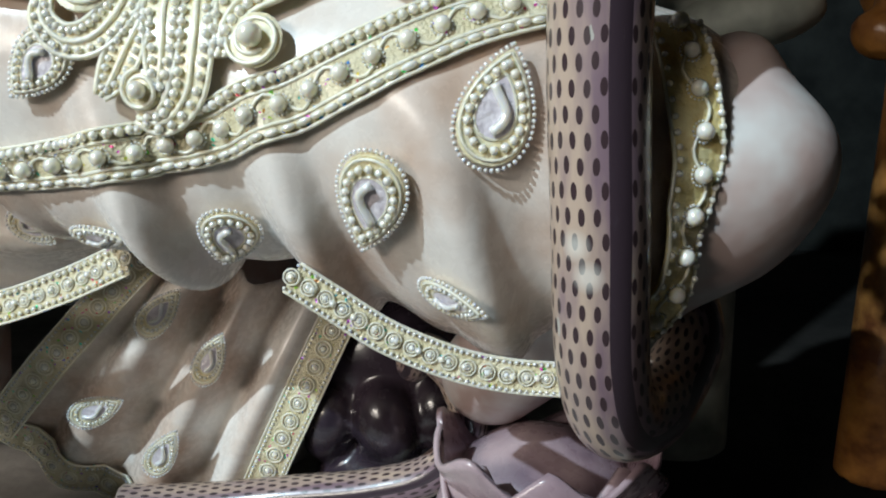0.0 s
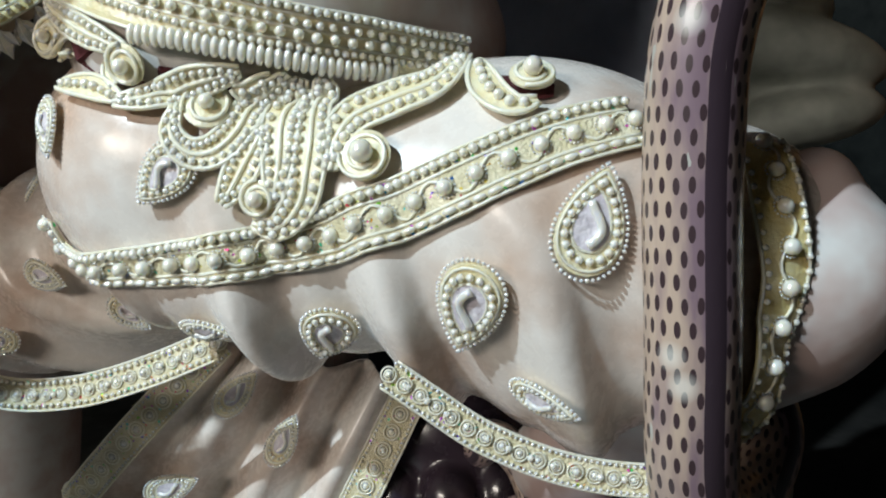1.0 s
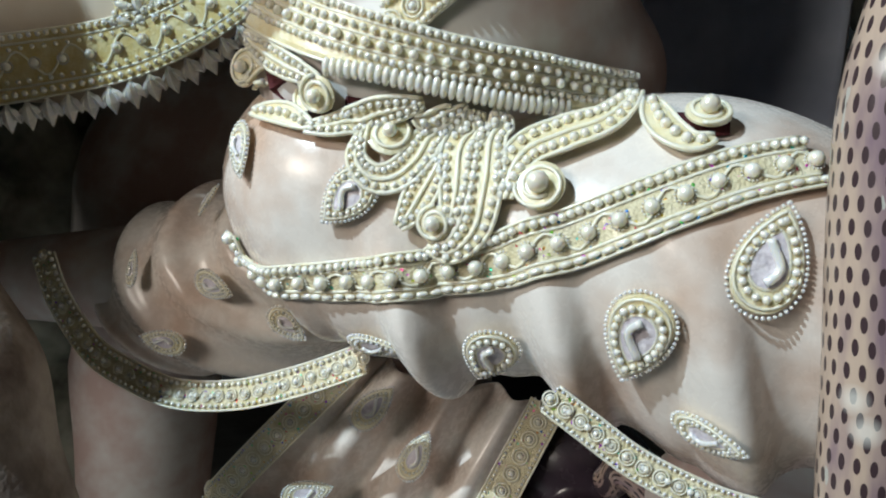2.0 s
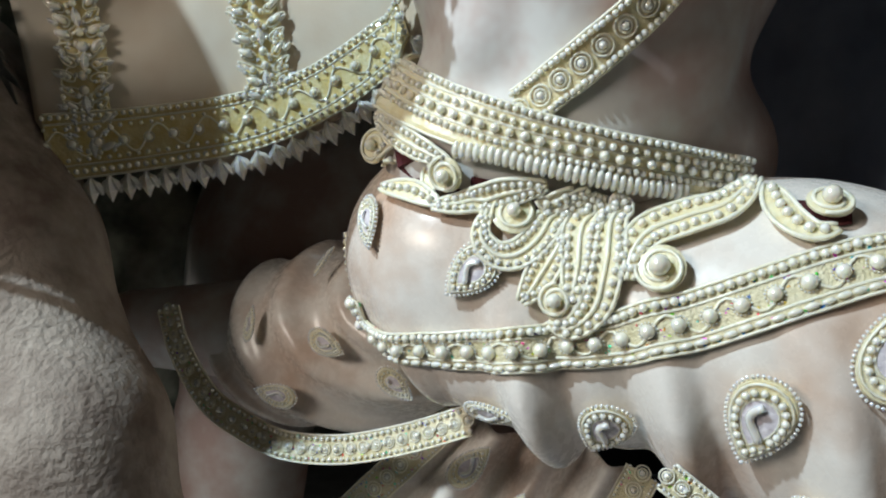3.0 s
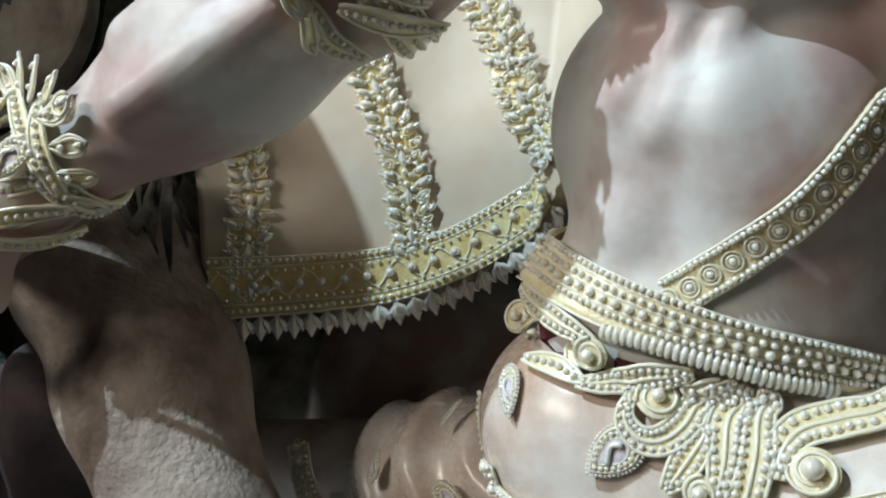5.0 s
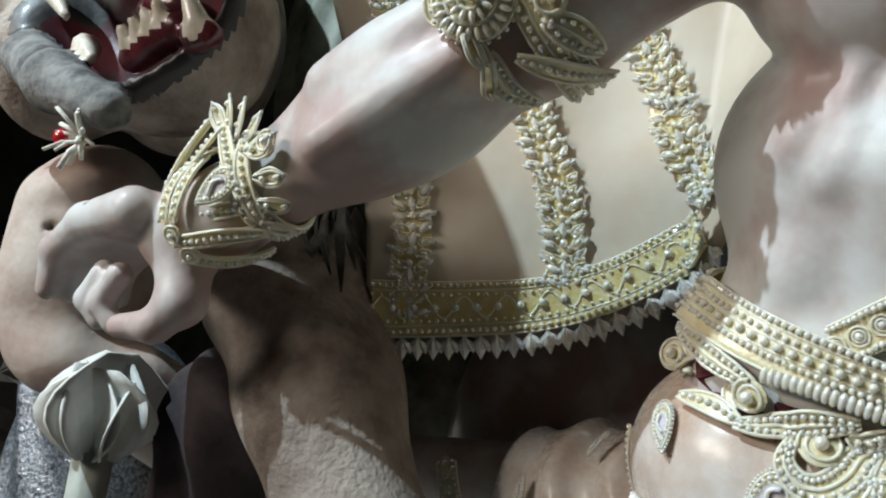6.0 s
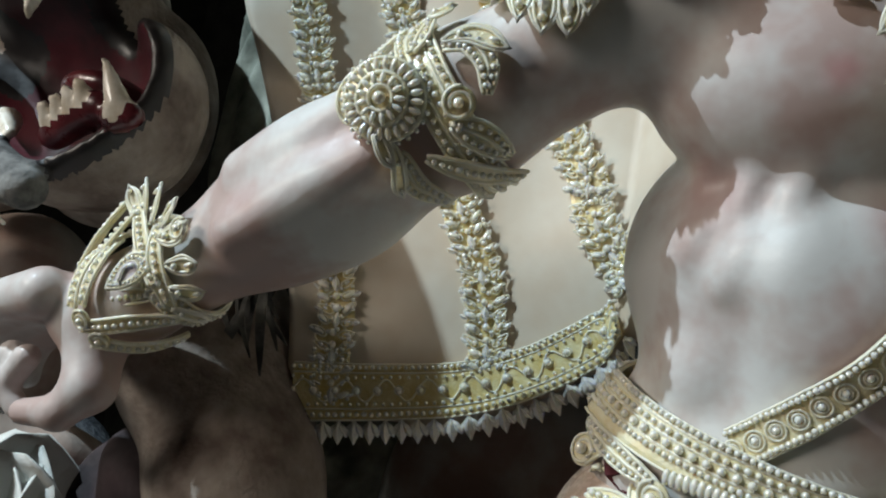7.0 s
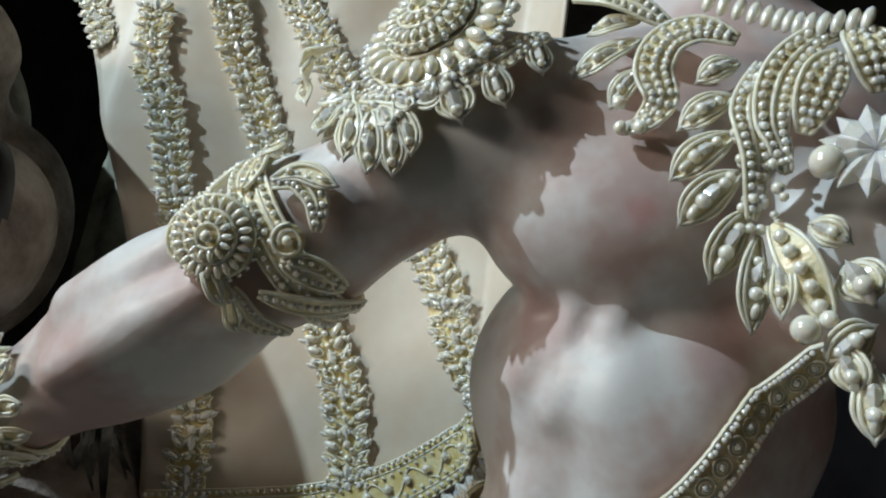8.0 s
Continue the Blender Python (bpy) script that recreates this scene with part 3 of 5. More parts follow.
def pearl_row(parent, stations, side, size, mesh, lift, jitter=0.06, along=False):
    m = len(stations) - 1
    for i, (q, n, t, b) in enumerate(stations):
        d = side(i / m) if callable(side) else side
        s = size * random.uniform(1 - jitter, 1 + jitter)
        piece(mesh, parent, q + b * (d + random.uniform(-1, 1) * size * 0.06) + n * (lift + s * 0.32), s, n, t if along else b)


def beaded_band(name, points, tree, width, label, rows, big=None, wave=0.0, cords=(-0.5, 0.5), lift=0.002, thick=0.003, material=None, group="", rings=0.0, face=None):
    """A trim band: backing strip, cords and rows of pearls. rows: (side from -0.5 to 0.5, size, mesh, spacing)."""
    free = face is None
    fine = course(points, tree, 0.005, lift, free, face)
    e = holder(name, fine[0][0], label, "trim", group)
    part("backing", ribbon(fine, width, thick), material or NET, e)
    wid = width if callable(width) else (lambda s: width)
    part("edge_cord", cord([rail(fine, lambda s, c=c: c * wid(s), thick) for c in cords], 0.0014), CORD, e)
    for side, size, mesh, gap in rows:
        pearl_row(e, course(points, tree, gap, lift + thick, free, face), lambda s, c=side: c * wid(s), size, mesh, 0.0, along=mesh is M_RICE)
    if big:
        size, gap, side = big
        spots = course(points, tree, gap, lift + thick, free, face)
        m = len(spots) - 1
        for i, (q, n, t, b) in enumerate(spots):
            place = q + b * (side * wid(i / m))
            piece(M_BIG, e, place + n * size * 0.3, size * random.uniform(0.95, 1.05), n, t)
            halo(e, place + n * 0.0012, n, size * 0.62, 0.0021, 16)
    if wave:
        size, gap, side = big
        m = len(fine) - 1
        length = 0.005 * m
        part("wave_cord", cord([rail(fine, lambda s: wid(s) * (side + wave * math.sin(math.pi * s * length / gap)), thick + 0.001)], 0.0013), CORD, e)
    if rings:
        for q, n, t, b in course(points, tree, rings * 2.3, lift + thick, free, face):
            piece(M_RING, e, q + n * 0.001, rings * 2, n, t)
            piece(M_PEARL, e, q + n * 0.001, rings * 0.8, n)
    return e


def taper(width, tip=0.25, fat=0.45):
    def f(s):
        x = s / fat if s < fat else (1 - s) / (1 - fat)
        return width * (tip + (1 - tip) * math.sin(max(0, min(1, x)) * math.pi / 2) ** 0.8)
    return f


def leaf(parent, points, tree, width, rows=1, lift=0.004, size=0.0055, tip=0.25, fat=0.45, snap=True, mesh=None, material=None):
    """A leaf or scroll arm: foam plate, edge cords and rows of pearls."""
    fine = course(points, tree, 0.004, lift, snap)
    w = taper(width, tip, fat)
    part("leaf_plate", ribbon(fine, w, 0.0035), material or BACK, parent)
    lines = [rail(fine, lambda s, c=c: c * w(s), 0.0035) for c in (-0.5, 0.5)]
    if rows > 1:
        lines.append(rail(fine, lambda s: 0.02 * w(s), 0.004))
    part("leaf_cord", cord(lines, 0.0021), CORD, parent)
    for r in range(rows):
        c = 0.0 if rows == 1 else -0.30 + 0.60 * r / (rows - 1)
        spots = course(points, tree, size * 1.22, lift + 0.003, snap)[1:-1]
        pearl_row(parent, spots, lambda s, c=c: c * w(s), size, mesh or M_PEARL, 0.0, along=mesh is M_RICE)


def frame_on(tree, place):
    hit, n, _, _ = tree.find_nearest(Vector(place))
    return hit, n.normalized()


def disc(place, n, radius, thick, seg=20, dome=0.3):
    bm = bmesh.new()
    x = n.orthogonal().normalized()
    y = n.cross(x)
    rings = []
    for r, h in ((1, 0), (1, 0.7), (0.85, 1), (0.4, 1 + dome)):
        rings.append([bm.verts.new(place + (x * math.cos(2 * math.pi * k / seg) + y * math.sin(2 * math.pi * k / seg)) * radius * r + n * thick * h) for k in range(seg)])
    for a, c in zip(rings, rings[1:]):
        for k in range(seg):
            bm.faces.new((a[k], a[(k + 1) % seg], c[(k + 1) % seg], c[k]))
    bm.faces.new(rings[-1])
    bm.faces.new(rings[0][::-1])
    me = bpy.data.meshes.new("disc")
    bm.to_mesh(me)
    bm.free()
    return me


def curl(parent, place, tree, radius, size, turns=1.3, start=0.0, lift=0.006, hand=1, free=False):
    """A spiral cord on a small disc with a pearl in its eye."""
    hit, n = frame_on(tree, place)
    if free:
        hit, n = Vector(place), Vector((-0.35, -1, 0.15)).normalized()
    hit = hit + n * lift
    part("curl_plate", disc(hit, n, radius, 0.003), BACK, parent)
    up = (Vector((0, 0, 1)) - n * n.z).normalized()
    side = up.cross(n)
    path = []
    for k in range(int(24 * turns) + 1):
        a = radians(start) + hand * 2 * math.pi * k / 24
        r = radius * (1 - 0.5 * k / (24 * turns))
        path.append(hit + (side * math.cos(a) + up * math.sin(a)) * r + n * 0.004)
    part("curl_cord", cord([path], 0.0018), CORD, parent)
    piece(M_BIG, parent, hit + n * (0.003 + size * 0.4), size, n)


def drop_outline(w, h, count, k=1.0):
    """Outline of a teardrop that points along +y, centred."""
    out = []
    for i in range(count):
        a = 2 * math.pi * i / count
        out.append((k * w / 2 * math.sin(a) * (math.sin(a / 2) ** 0.75), k * h / 2 * math.cos(a)))
    return out


def motif(place, tip, tree, w, h, label, group, lift=0.004, tilt=0.0, seeds=True):
    """A teardrop badge: plate, two cord outlines, two pearl rows, shell inlay and a twisted leaf bead."""
    hit, n = frame_on(tree, place)
    up = Vector(tip) - Vector(place)
    up = (up - n * up.dot(n)).normalized()
    side = up.cross(n)
    n = (n + side * tilt).normalized()
    side = up.cross(n).normalized()
    hit = hit + n * lift
    e = holder("teardrop_badge", hit, label, "badge", group)

    def place_at(x, y, z=0.0):
        return hit + side * x + up * y + n * z

    def plate(k, z0, z1):
        bm = bmesh.new()
        o = drop_outline(w, h, 28, k)
        lo, hi = [bm.verts.new(place_at(x, y, z0)) for x, y in o], [bm.verts.new(place_at(x * 0.97, y * 0.97, z1)) for x, y in o]
        for i in range(28):
            j = (i + 1) % 28
            bm.faces.new((lo[i], lo[j], hi[j], hi[i]))
        bm.faces.new(hi)
        bm.faces.new(lo[::-1])
        bmesh.ops.recalc_face_normals(bm, faces=bm.faces[:])
        me = bpy.data.meshes.new("plate")
        bm.to_mesh(me)
        bm.free()
        return me
    part("plate", plate(0.92, 0, 0.003), BACK, e)
    part("inlay", plate(0.50, 0.003, 0.0042), LILAC, e, "lilac shell foil inlay")
    part("outline_cord", cord([[place_at(x, y, 0.0035) for x, y in drop_outline(w, h, 30, k)] + [place_at(*drop_outline(w, h, 30, k)[0], 0.0035)] for k in (0.82, 0.50)], 0.0013, 5), CORD, e)

    def ring(k, size, mesh, z):
        o = drop_outline(w, h, 200, k)
        gap = 0.0
        last = None
        for q in o:
            if last is not None:
                gap += math.dist(q, last)
            if last is None or gap > size * 1.02:
                piece(mesh, e, place_at(*q, z + size * 0.3), size * random.uniform(0.92, 1.06), n, up)
                gap = 0.0
            last = q
    if seeds:
        ring(0.97, 0.0036, M_SEED, 0.001)
    ring(0.66, max(0.0042, w * 0.105), M_FAR, 0.003)
    bend = [place_at(w * 0.10 * math.sin(4.2 * s), h * (-0.20 + 0.36 * s) , 0.0065) for s in [i / 10 for i in range(11)]]
    me = cord([bend], w * 0.05, 8)
    part("leaf_bead", me, SEED, e, "white twisted leaf bead")
    return e

# ---- loincloth trims ----
beaded_band("thigh_band", [(-0.42, 0.545, 0.951), (-0.392, 0.557, 0.928), (-0.308, 0.511, 0.927), (-0.23, 0.492, 0.938), (-0.162, 0.5, 0.953), (-0.095, 0.489, 0.977), (-0.034, 0.483, 1.005), (0.024, 0.493, 1.03), (0.078, 0.514, 1.043)], ON_DRAPE, lambda s: 0.024 + 0.022 * min(1, s * 1.6),
            "ivory pearl trim band laid across the draped thigh", [(0.38, 0.0072, M_PEARL, 0.0078), (-0.40, 0.0066, M_RICE, 0.0115)],
            big=(0.0118, 0.0245, -0.02), wave=0.20, cords=(-0.5, 0.5, 0.24, -0.28))
beaded_band("hip_edge_trim", [(-0.461, 0.620, 1.017), (-0.476, 0.620, 0.993), (-0.479, 0.620, 0.963), (-0.469, 0.620, 0.939), (-0.445, 0.620, 0.920)], ON_DRAPE, 0.010, "narrow pearl edging round the hip of the loincloth", [(0.0, 0.007, M_PEARL, 0.0075)])
beaded_band("knee_band", [(0.168, 0.528, 1.024), (0.176, 0.494, 0.979), (0.181, 0.482, 0.943), (0.177, 0.475, 0.906), (0.168, 0.482, 0.865), (0.150, 0.537, 0.799)], ON_ALL, lambda s: 0.040 - 0.006 * s, "gold net and pearl band round the bare knee",
            [(0.46, 0.0050, M_PEARL, 0.0085), (-0.42, 0.0046, M_PEARL, 0.010)], big=(0.0120, 0.026, 0.06), wave=0.20, cords=(-0.5, 0.5), lift=0.006, material=GOLD)
beaded_band("hanging_hem", [(-0.099, 0.5, 0.849), (-0.068, 0.5, 0.829), (-0.028, 0.5, 0.804), (0.021, 0.5, 0.785), (0.06, 0.5, 0.777), (0.094, 0.5, 0.775), (0.119, 0.5, 0.776)], ON_DRAPE, 0.024, "cream sequined hem trim under the thigh", [(0.42, 0.0034, M_SEED, 0.0048), (-0.42, 0.0034, M_SEED, 0.0048), (0.0, 0.0065, M_FAR, 0.018)], lift=0.003, rings=0.0065, face=(0.0, -1, 0.25))
beaded_band("far_leg_trim", [(-0.74, 0.685, 0.895), (-0.719, 0.685, 0.843), (-0.673, 0.685, 0.785), (-0.622, 0.685, 0.759), (-0.559, 0.685, 0.742), (-0.477, 0.685, 0.75), (-0.395, 0.685, 0.777), (-0.321, 0.685, 0.81)], ON_FAR, 0.034, "cream pearl trim along the edge of the folded far leg", [(0.36, 0.0065, M_FAR, 0.0085), (-0.36, 0.0055, M_FAR, 0.008), (0.0, 0.008, M_FAR, 0.022)], lift=0.004, rings=0.0075, face=(-0.15, -1, 0.35))

# ---- waist belt and sash ----
beaded_band("waist_belt", [(-0.412, 0.70, 1.215), (-0.418, 0.64, 1.205), (-0.407, 0.586, 1.188), (-0.388, 0.596, 1.166), (-0.318, 0.523, 1.142), (-0.256, 0.5, 1.125), (-0.19, 0.499, 1.11), (-0.122, 0.521, 1.1), (-0.078, 0.548, 1.096), (-0.042, 0.582, 1.095)], ON_BODY, lambda s: 0.060 - 0.024 * s,
            "wide ivory pearl belt wound round the waist", [(0.44, 0.0062, M_PEARL, 0.0068), (0.22, 0.0066, M_PEARL, 0.009), (0.0, 0.0085, M_PEARL, 0.0128), (-0.22, 0.006, M_PEARL, 0.0066)],
            cords=(-0.5, 0.5, 0.34, 0.11, -0.12), lift=0.008, thick=0.005, material=BACK)
shells = course([(-0.292, 0.512, 1.109), (-0.255, 0.503, 1.104), (-0.19, 0.504, 1.091), (-0.144, 0.517, 1.083), (-0.099, 0.54, 1.079)], ON_BODY, 0.0062, 0.012)
fringe = holder("belt_fringe", shells[0][0], "row of upright ivory rice pearls under the belt", "trim")
for q, n, t, b in shells:
    piece(M_RICE, fringe, q + n * 0.004, 0.0098, n, b)
beaded_band("chest_sash", [(-0.241, 0.497, 1.143), (-0.217, 0.492, 1.16), (-0.185, 0.485, 1.184), (-0.146, 0.478, 1.217), (-0.101, 0.468, 1.258), (-0.064, 0.469, 1.296), (-0.032, 0.49, 1.334), (-0.011, 0.488, 1.358)], ON_BODY, 0.036, "cream ringed sash crossing the bare belly", [(0.40, 0.0058, M_PEARL, 0.0058), (-0.40, 0.0058, M_PEARL, 0.0058)],
            lift=0.003, thick=0.004, rings=0.0095, material=BACK)

# ---- scrolled ornament under the belt ----
felt_at = [(-0.272, 0.516, 1.076), (-0.232, 0.513, 1.065), (-0.194, 0.519, 1.055), (-0.166, 0.523, 1.047)]
scrolls = holder("waist_scroll_ornament", felt_at[0], "ivory scroll and leaf ornament set with pearls below the belt", "ornament")
for line in ([(-0.366, 0.525, 1.109), (-0.34, 0.54, 1.088), (-0.296, 0.524, 1.076), (-0.251, 0.512, 1.074)], [(-0.241, 0.511, 1.072), (-0.222, 0.516, 1.059), (-0.196, 0.512, 1.027), (-0.187, 0.501, 0.992)], [(-0.033, 0.534, 1.072), (-0.012, 0.526, 1.068), (0.021, 0.525, 1.066)]):
    part("felt_backing", ribbon(course(line, ON_ALL, 0.006, 0.002), taper(0.03, 0.5), 0.0015), FELT, scrolls, "maroon felt backing")
for pts, width, rows, size in (
    ([(-0.047, 0.562, 1.087), (-0.068, 0.533, 1.066), (-0.098, 0.526, 1.054), (-0.128, 0.518, 1.042), (-0.141, 0.508, 1.023), (-0.141, 0.5, 1.003)], 0.036, 2, 0.0075),
    ([(-0.152, 0.517, 1.077), (-0.161, 0.523, 1.047), (-0.16, 0.505, 1.016), (-0.165, 0.499, 0.984), (-0.183, 0.5, 0.964), (-0.203, 0.502, 0.967)], 0.030, 2, 0.0068),
    ([(-0.17, 0.513, 1.074), (-0.184, 0.519, 1.042), (-0.183, 0.504, 1.01), (-0.186, 0.5, 0.978)], 0.030, 2, 0.0066),
    ([(-0.179, 0.51, 1.078), (-0.208, 0.517, 1.057), (-0.22, 0.512, 1.031), (-0.237, 0.506, 1.017), (-0.256, 0.504, 1.017), (-0.27, 0.507, 1.031), (-0.268, 0.514, 1.05)], 0.026, 2, 0.0056),
    ([(-0.197, 0.515, 1.034), (-0.21, 0.505, 1.009), (-0.23, 0.499, 0.978)], 0.026, 2, 0.0054),
    ([(-0.215, 0.506, 1.081), (-0.256, 0.513, 1.074), (-0.291, 0.514, 1.056), (-0.317, 0.511, 1.052)], 0.026, 2, 0.0058),
    ([(-0.311, 0.512, 1.054), (-0.342, 0.522, 1.064), (-0.375, 0.536, 1.065)], 0.020, 1, 0.0075),
    ([(-0.299, 0.517, 1.099), (-0.338, 0.535, 1.115), (-0.374, 0.563, 1.134), (-0.39, 0.555, 1.138)], 0.022, 2, 0.0058),
    ([(-0.32, 0.53, 1.088), (-0.357, 0.551, 1.097), (-0.376, 0.541, 1.095)], 0.022, 1, 0.0085),
    ([(-0.319, 0.517, 1.063), (-0.327, 0.532, 1.083), (-0.308, 0.521, 1.099)], 0.014, 0, 0.005),
    ([(-0.039, 0.55, 1.082), (-0.027, 0.519, 1.061), (-0.008, 0.507, 1.049), (0.009, 0.51, 1.052)], 0.024, 1, 0.0085),
    ([(-0.224, 0.51, 1.07), (-0.212, 0.512, 1.066), (-0.192, 0.508, 1.077)], 0.016, 1, 0.0065),
):
    leaf(scrolls, pts, ON_ALL, width, rows, lift=0.008, size=size)
for spot, radius, size, start, hand in (([(-0.245, 0.517, 1.049)], 0.0195, 0.0125, 200, -1), ([(-0.303, 0.521, 1.09)], 0.0165, 0.0125, 90, 1), 
                                        ([(-0.115, 0.502, 1.014)], 0.020, 0.0175, 180, 1), ([(0.004, 0.528, 1.07)], 0.0175, 0.0150, 250, 1), ([(-0.197, 0.501, 0.984)], 0.0145, 0.0125, 90, 1)):
    curl(scrolls, spot[0], ON_ALL, radius, size, 1.4, start, 0.011, hand)
curl(scrolls, (-0.395, 0.545, 1.110), ON_ALL, 0.0175, 0.012, 1.4, 20, 0.0, 1, free=True)
leaf(scrolls, [(-0.385, 0.545, 1.100), (-0.370, 0.545, 1.118), (-0.345, 0.535, 1.122)], ON_ALL, 0.018, 1, lift=0.006, size=0.006, snap=False)

# ---- badges on the cloth ----
for pair, tree, w, h, label in (
    ([(-0.275, 0.5, 1.001), (-0.302, 0.502, 0.973)], ON_DRAPE, 0.052, 0.062, "ivory teardrop badge with lilac inlay on the lap"),
    ([(-0.385, 0.527, 1.035), (-0.372, 0.515, 1.002)], ON_DRAPE, 0.036, 0.058, "ivory hooked badge curving over the hip"),
    ([(-0.498, 0.680, 0.882), (-0.454, 0.68, 0.87)], ON_LEG, 0.040, 0.056, "small pearl badge below the hip edging"),
    ([(-0.414, 0.680, 0.842), (-0.392, 0.69, 0.824)], ON_LEG, 0.036, 0.054, "small pearl badge on the hanging fold"),
    ([(-0.254, 0.523, 0.875), (-0.217, 0.502, 0.866)], ON_DRAPE, 0.034, 0.058, "leaf-shaped pearl badge on the lower fold"),
    ([(-0.155, 0.525, 0.876), (-0.16, 0.516, 0.847)], ON_DRAPE, 0.060, 0.060, "round pearl badge on a rounded fold"),
    ([(-0.035, 0.48, 0.912), (-0.045, 0.512, 0.861)], ON_DRAPE, 0.066, 0.084, "large ivory teardrop badge casting a shadow on the thigh"),
    ([(0.049, 0.475, 0.975), (0.059, 0.49, 1.017)], ON_DRAPE, 0.066, 0.086, "large ivory teardrop badge beside the snake"),
    ([(0.025, 0.487, 0.843), (0.053, 0.483, 0.847)], ON_DRAPE, 0.040, 0.066, "pearl badge under the thigh fold"),
    ([(-0.567, 0.66, 0.81), (-0.605, 0.66, 0.816)], ON_LEG, 0.036, 0.056, "pearl badge on the glossy far thigh"),
    ([(-0.617, 0.69, 0.889), (-0.619, 0.69, 0.917)], ON_LEG, 0.022, 0.046, "pearl badge on the far side of the leg"),
    ([(-0.534, 0.69, 0.986), (-0.527, 0.69, 1.012)], ON_LEG, 0.022, 0.044, "pearl badge near the hip of the far leg"),
):
    motif(pair[0], pair[1], tree, w, h, label, "teardrop badges on the cloth", lift=0.018 if tree is ON_LEG else 0.005)

# ---- hanging pleats: bands and badges ----
ON_FLAP = tree_of(flap)


def on_flap(u, v):
    return Vector(flap_at(u, v)) + Vector((0, -0.012, 0.0))


rows_flap = [(0.40, 0.0042, M_SEED, 0.0062), (-0.40, 0.0042, M_SEED, 0.0062)]
for line, width in (([on_flap(0.03, v) for v in (0.0, 0.3, 0.6, 0.97)], 0.044), ([on_flap(u, 0.95) for u in (0.0, 0.25, 0.5, 0.75, 1.0)], 0.048), ([on_flap(0.96, v) for v in (0.0, 0.3, 0.6, 0.9)], 0.046)):
    beaded_band("pleat_border", line, ON_FLAP, width, "pale sequined net border sewn along the pleated cloth", rows_flap, lift=0.003, rings=0.011, group="borders of the pleats")
for (u, v), (du, dv), w, h in (((0.27, 0.15), (0.05, -0.2), 0.050, 0.075), ((0.55, 0.27), (-0.02, -0.25), 0.046, 0.072), ((0.27, 0.58), (0.12, -0.15), 0.048, 0.080), ((0.55, 0.66), (0.02, -0.2), 0.046, 0.08)):
    motif(on_flap(u, v), on_flap(u + du, v + dv), ON_FLAP, w, h, "faded pearl badge sewn on the pleated cloth", "badges on the pleats", lift=0.010)


# ---- jewelled strips and hem of the skirt ----
def jewel_strip(points, tree, width, label):
    points = facing(points, tree)
    fine = course(points, tree, 0.008, 0.002)
    e = holder("jewelled_strip", fine[0][0], label, "trim", "jewelled strips on the skirt")
    part("backing", ribbon(fine, width * 0.75, 0.004), GOLD, e)
    outlines = []
    for i, (q, n, t, b) in enumerate(course(points, tree, 0.0175, 0.006)):
        if i % 3 == 0:
            piece(M_GEM, e, q + n * 0.004, 0.026, n, t)
        else:
            piece(M_BIG, e, q + n * 0.004, random.uniform(0.008, 0.013), n, t)
        for sign in (-1, 1):
            way = (b * sign - t * random.uniform(0.3, 1.0)).normalized()
            over = n.cross(way)
            mid_ = q + b * sign * width * random.uniform(0.22, 0.32) + n * 0.003
            l, w = random.uniform(0.020, 0.028), random.uniform(0.011, 0.015)
            outlines.append([mid_ + way * y + over * x for x, y in drop_outline(w, l, 14) + drop_outline(w, l, 14)[:1]])
            piece(M_LEAFGEM if random.random() < 0.4 else M_RICE, e, mid_ + n * 0.003, 0.011 if random.random() < 0.5 else 0.009, n, way)
            for k in range(3):
                piece(M_FAR, e, q + b * sign * width * (0.10 + 0.13 * k) + t * random.uniform(-0.008, 0.008) + n * random.uniform(0.003, 0.008), random.uniform(0.0055, 0.0085), n, t)
            if i % 2 == (sign > 0):
                piece(M_GEM, e, q + b * sign * width * 0.42 + n * 0.004, random.uniform(0.013, 0.019), n, way)
    tagged(part("loop_cord", cord(outlines, 0.0014, 5), CORD, e), kind="stuff")
    tagged(part("curl_cord", cord([[q + b * (width * 0.40 * math.sin(i * 0.55)) + n * 0.004 for i, (q, n, t, b) in enumerate(fine)],
                                   [q - b * (width * 0.40 * math.sin(i * 0.55)) + n * 0.005 for i, (q, n, t, b) in enumerate(fine)]], 0.0016, 5), CORD, e), kind="stuff")
    return e


jewel_strip([(-0.986, 0.546, 1.851), (-0.973, 0.547, 1.747), (-0.931, 0.561, 1.652)] + [(-0.822, 0.601, 1.257), (-0.81, 0.602, 1.176), (-0.795, 0.605, 1.098)], ON_SKIRT, 0.066, "crystal and pearl strip hanging in shade on the skirt")
jewel_strip([(-0.909, 0.602, 1.907), (-0.877, 0.616, 1.805), (-0.841, 0.633, 1.729)] + [(-0.673, 0.666, 1.38), (-0.638, 0.676, 1.314), (-0.615, 0.68, 1.237), (-0.602, 0.682, 1.177)], ON_SKIRT, 0.072, "bright crystal and pearl strip hanging down the skirt")
jewel_strip([(-0.823, 0.653, 1.927), (-0.796, 0.656, 1.892)] + [(-0.526, 0.715, 1.477), (-0.507, 0.714, 1.438), (-0.478, 0.712, 1.375), (-0.425, 0.686, 1.31)], ON_SKIRT, 0.072, "crystal and pearl strip beside the waist")
jewel_strip([panel_at(0.02, 0.95), panel_at(0.03, 0.85), panel_at(0.04, 0.76)], ON_SKIRT, 0.05, "short crystal pendant at the edge of the skirt")
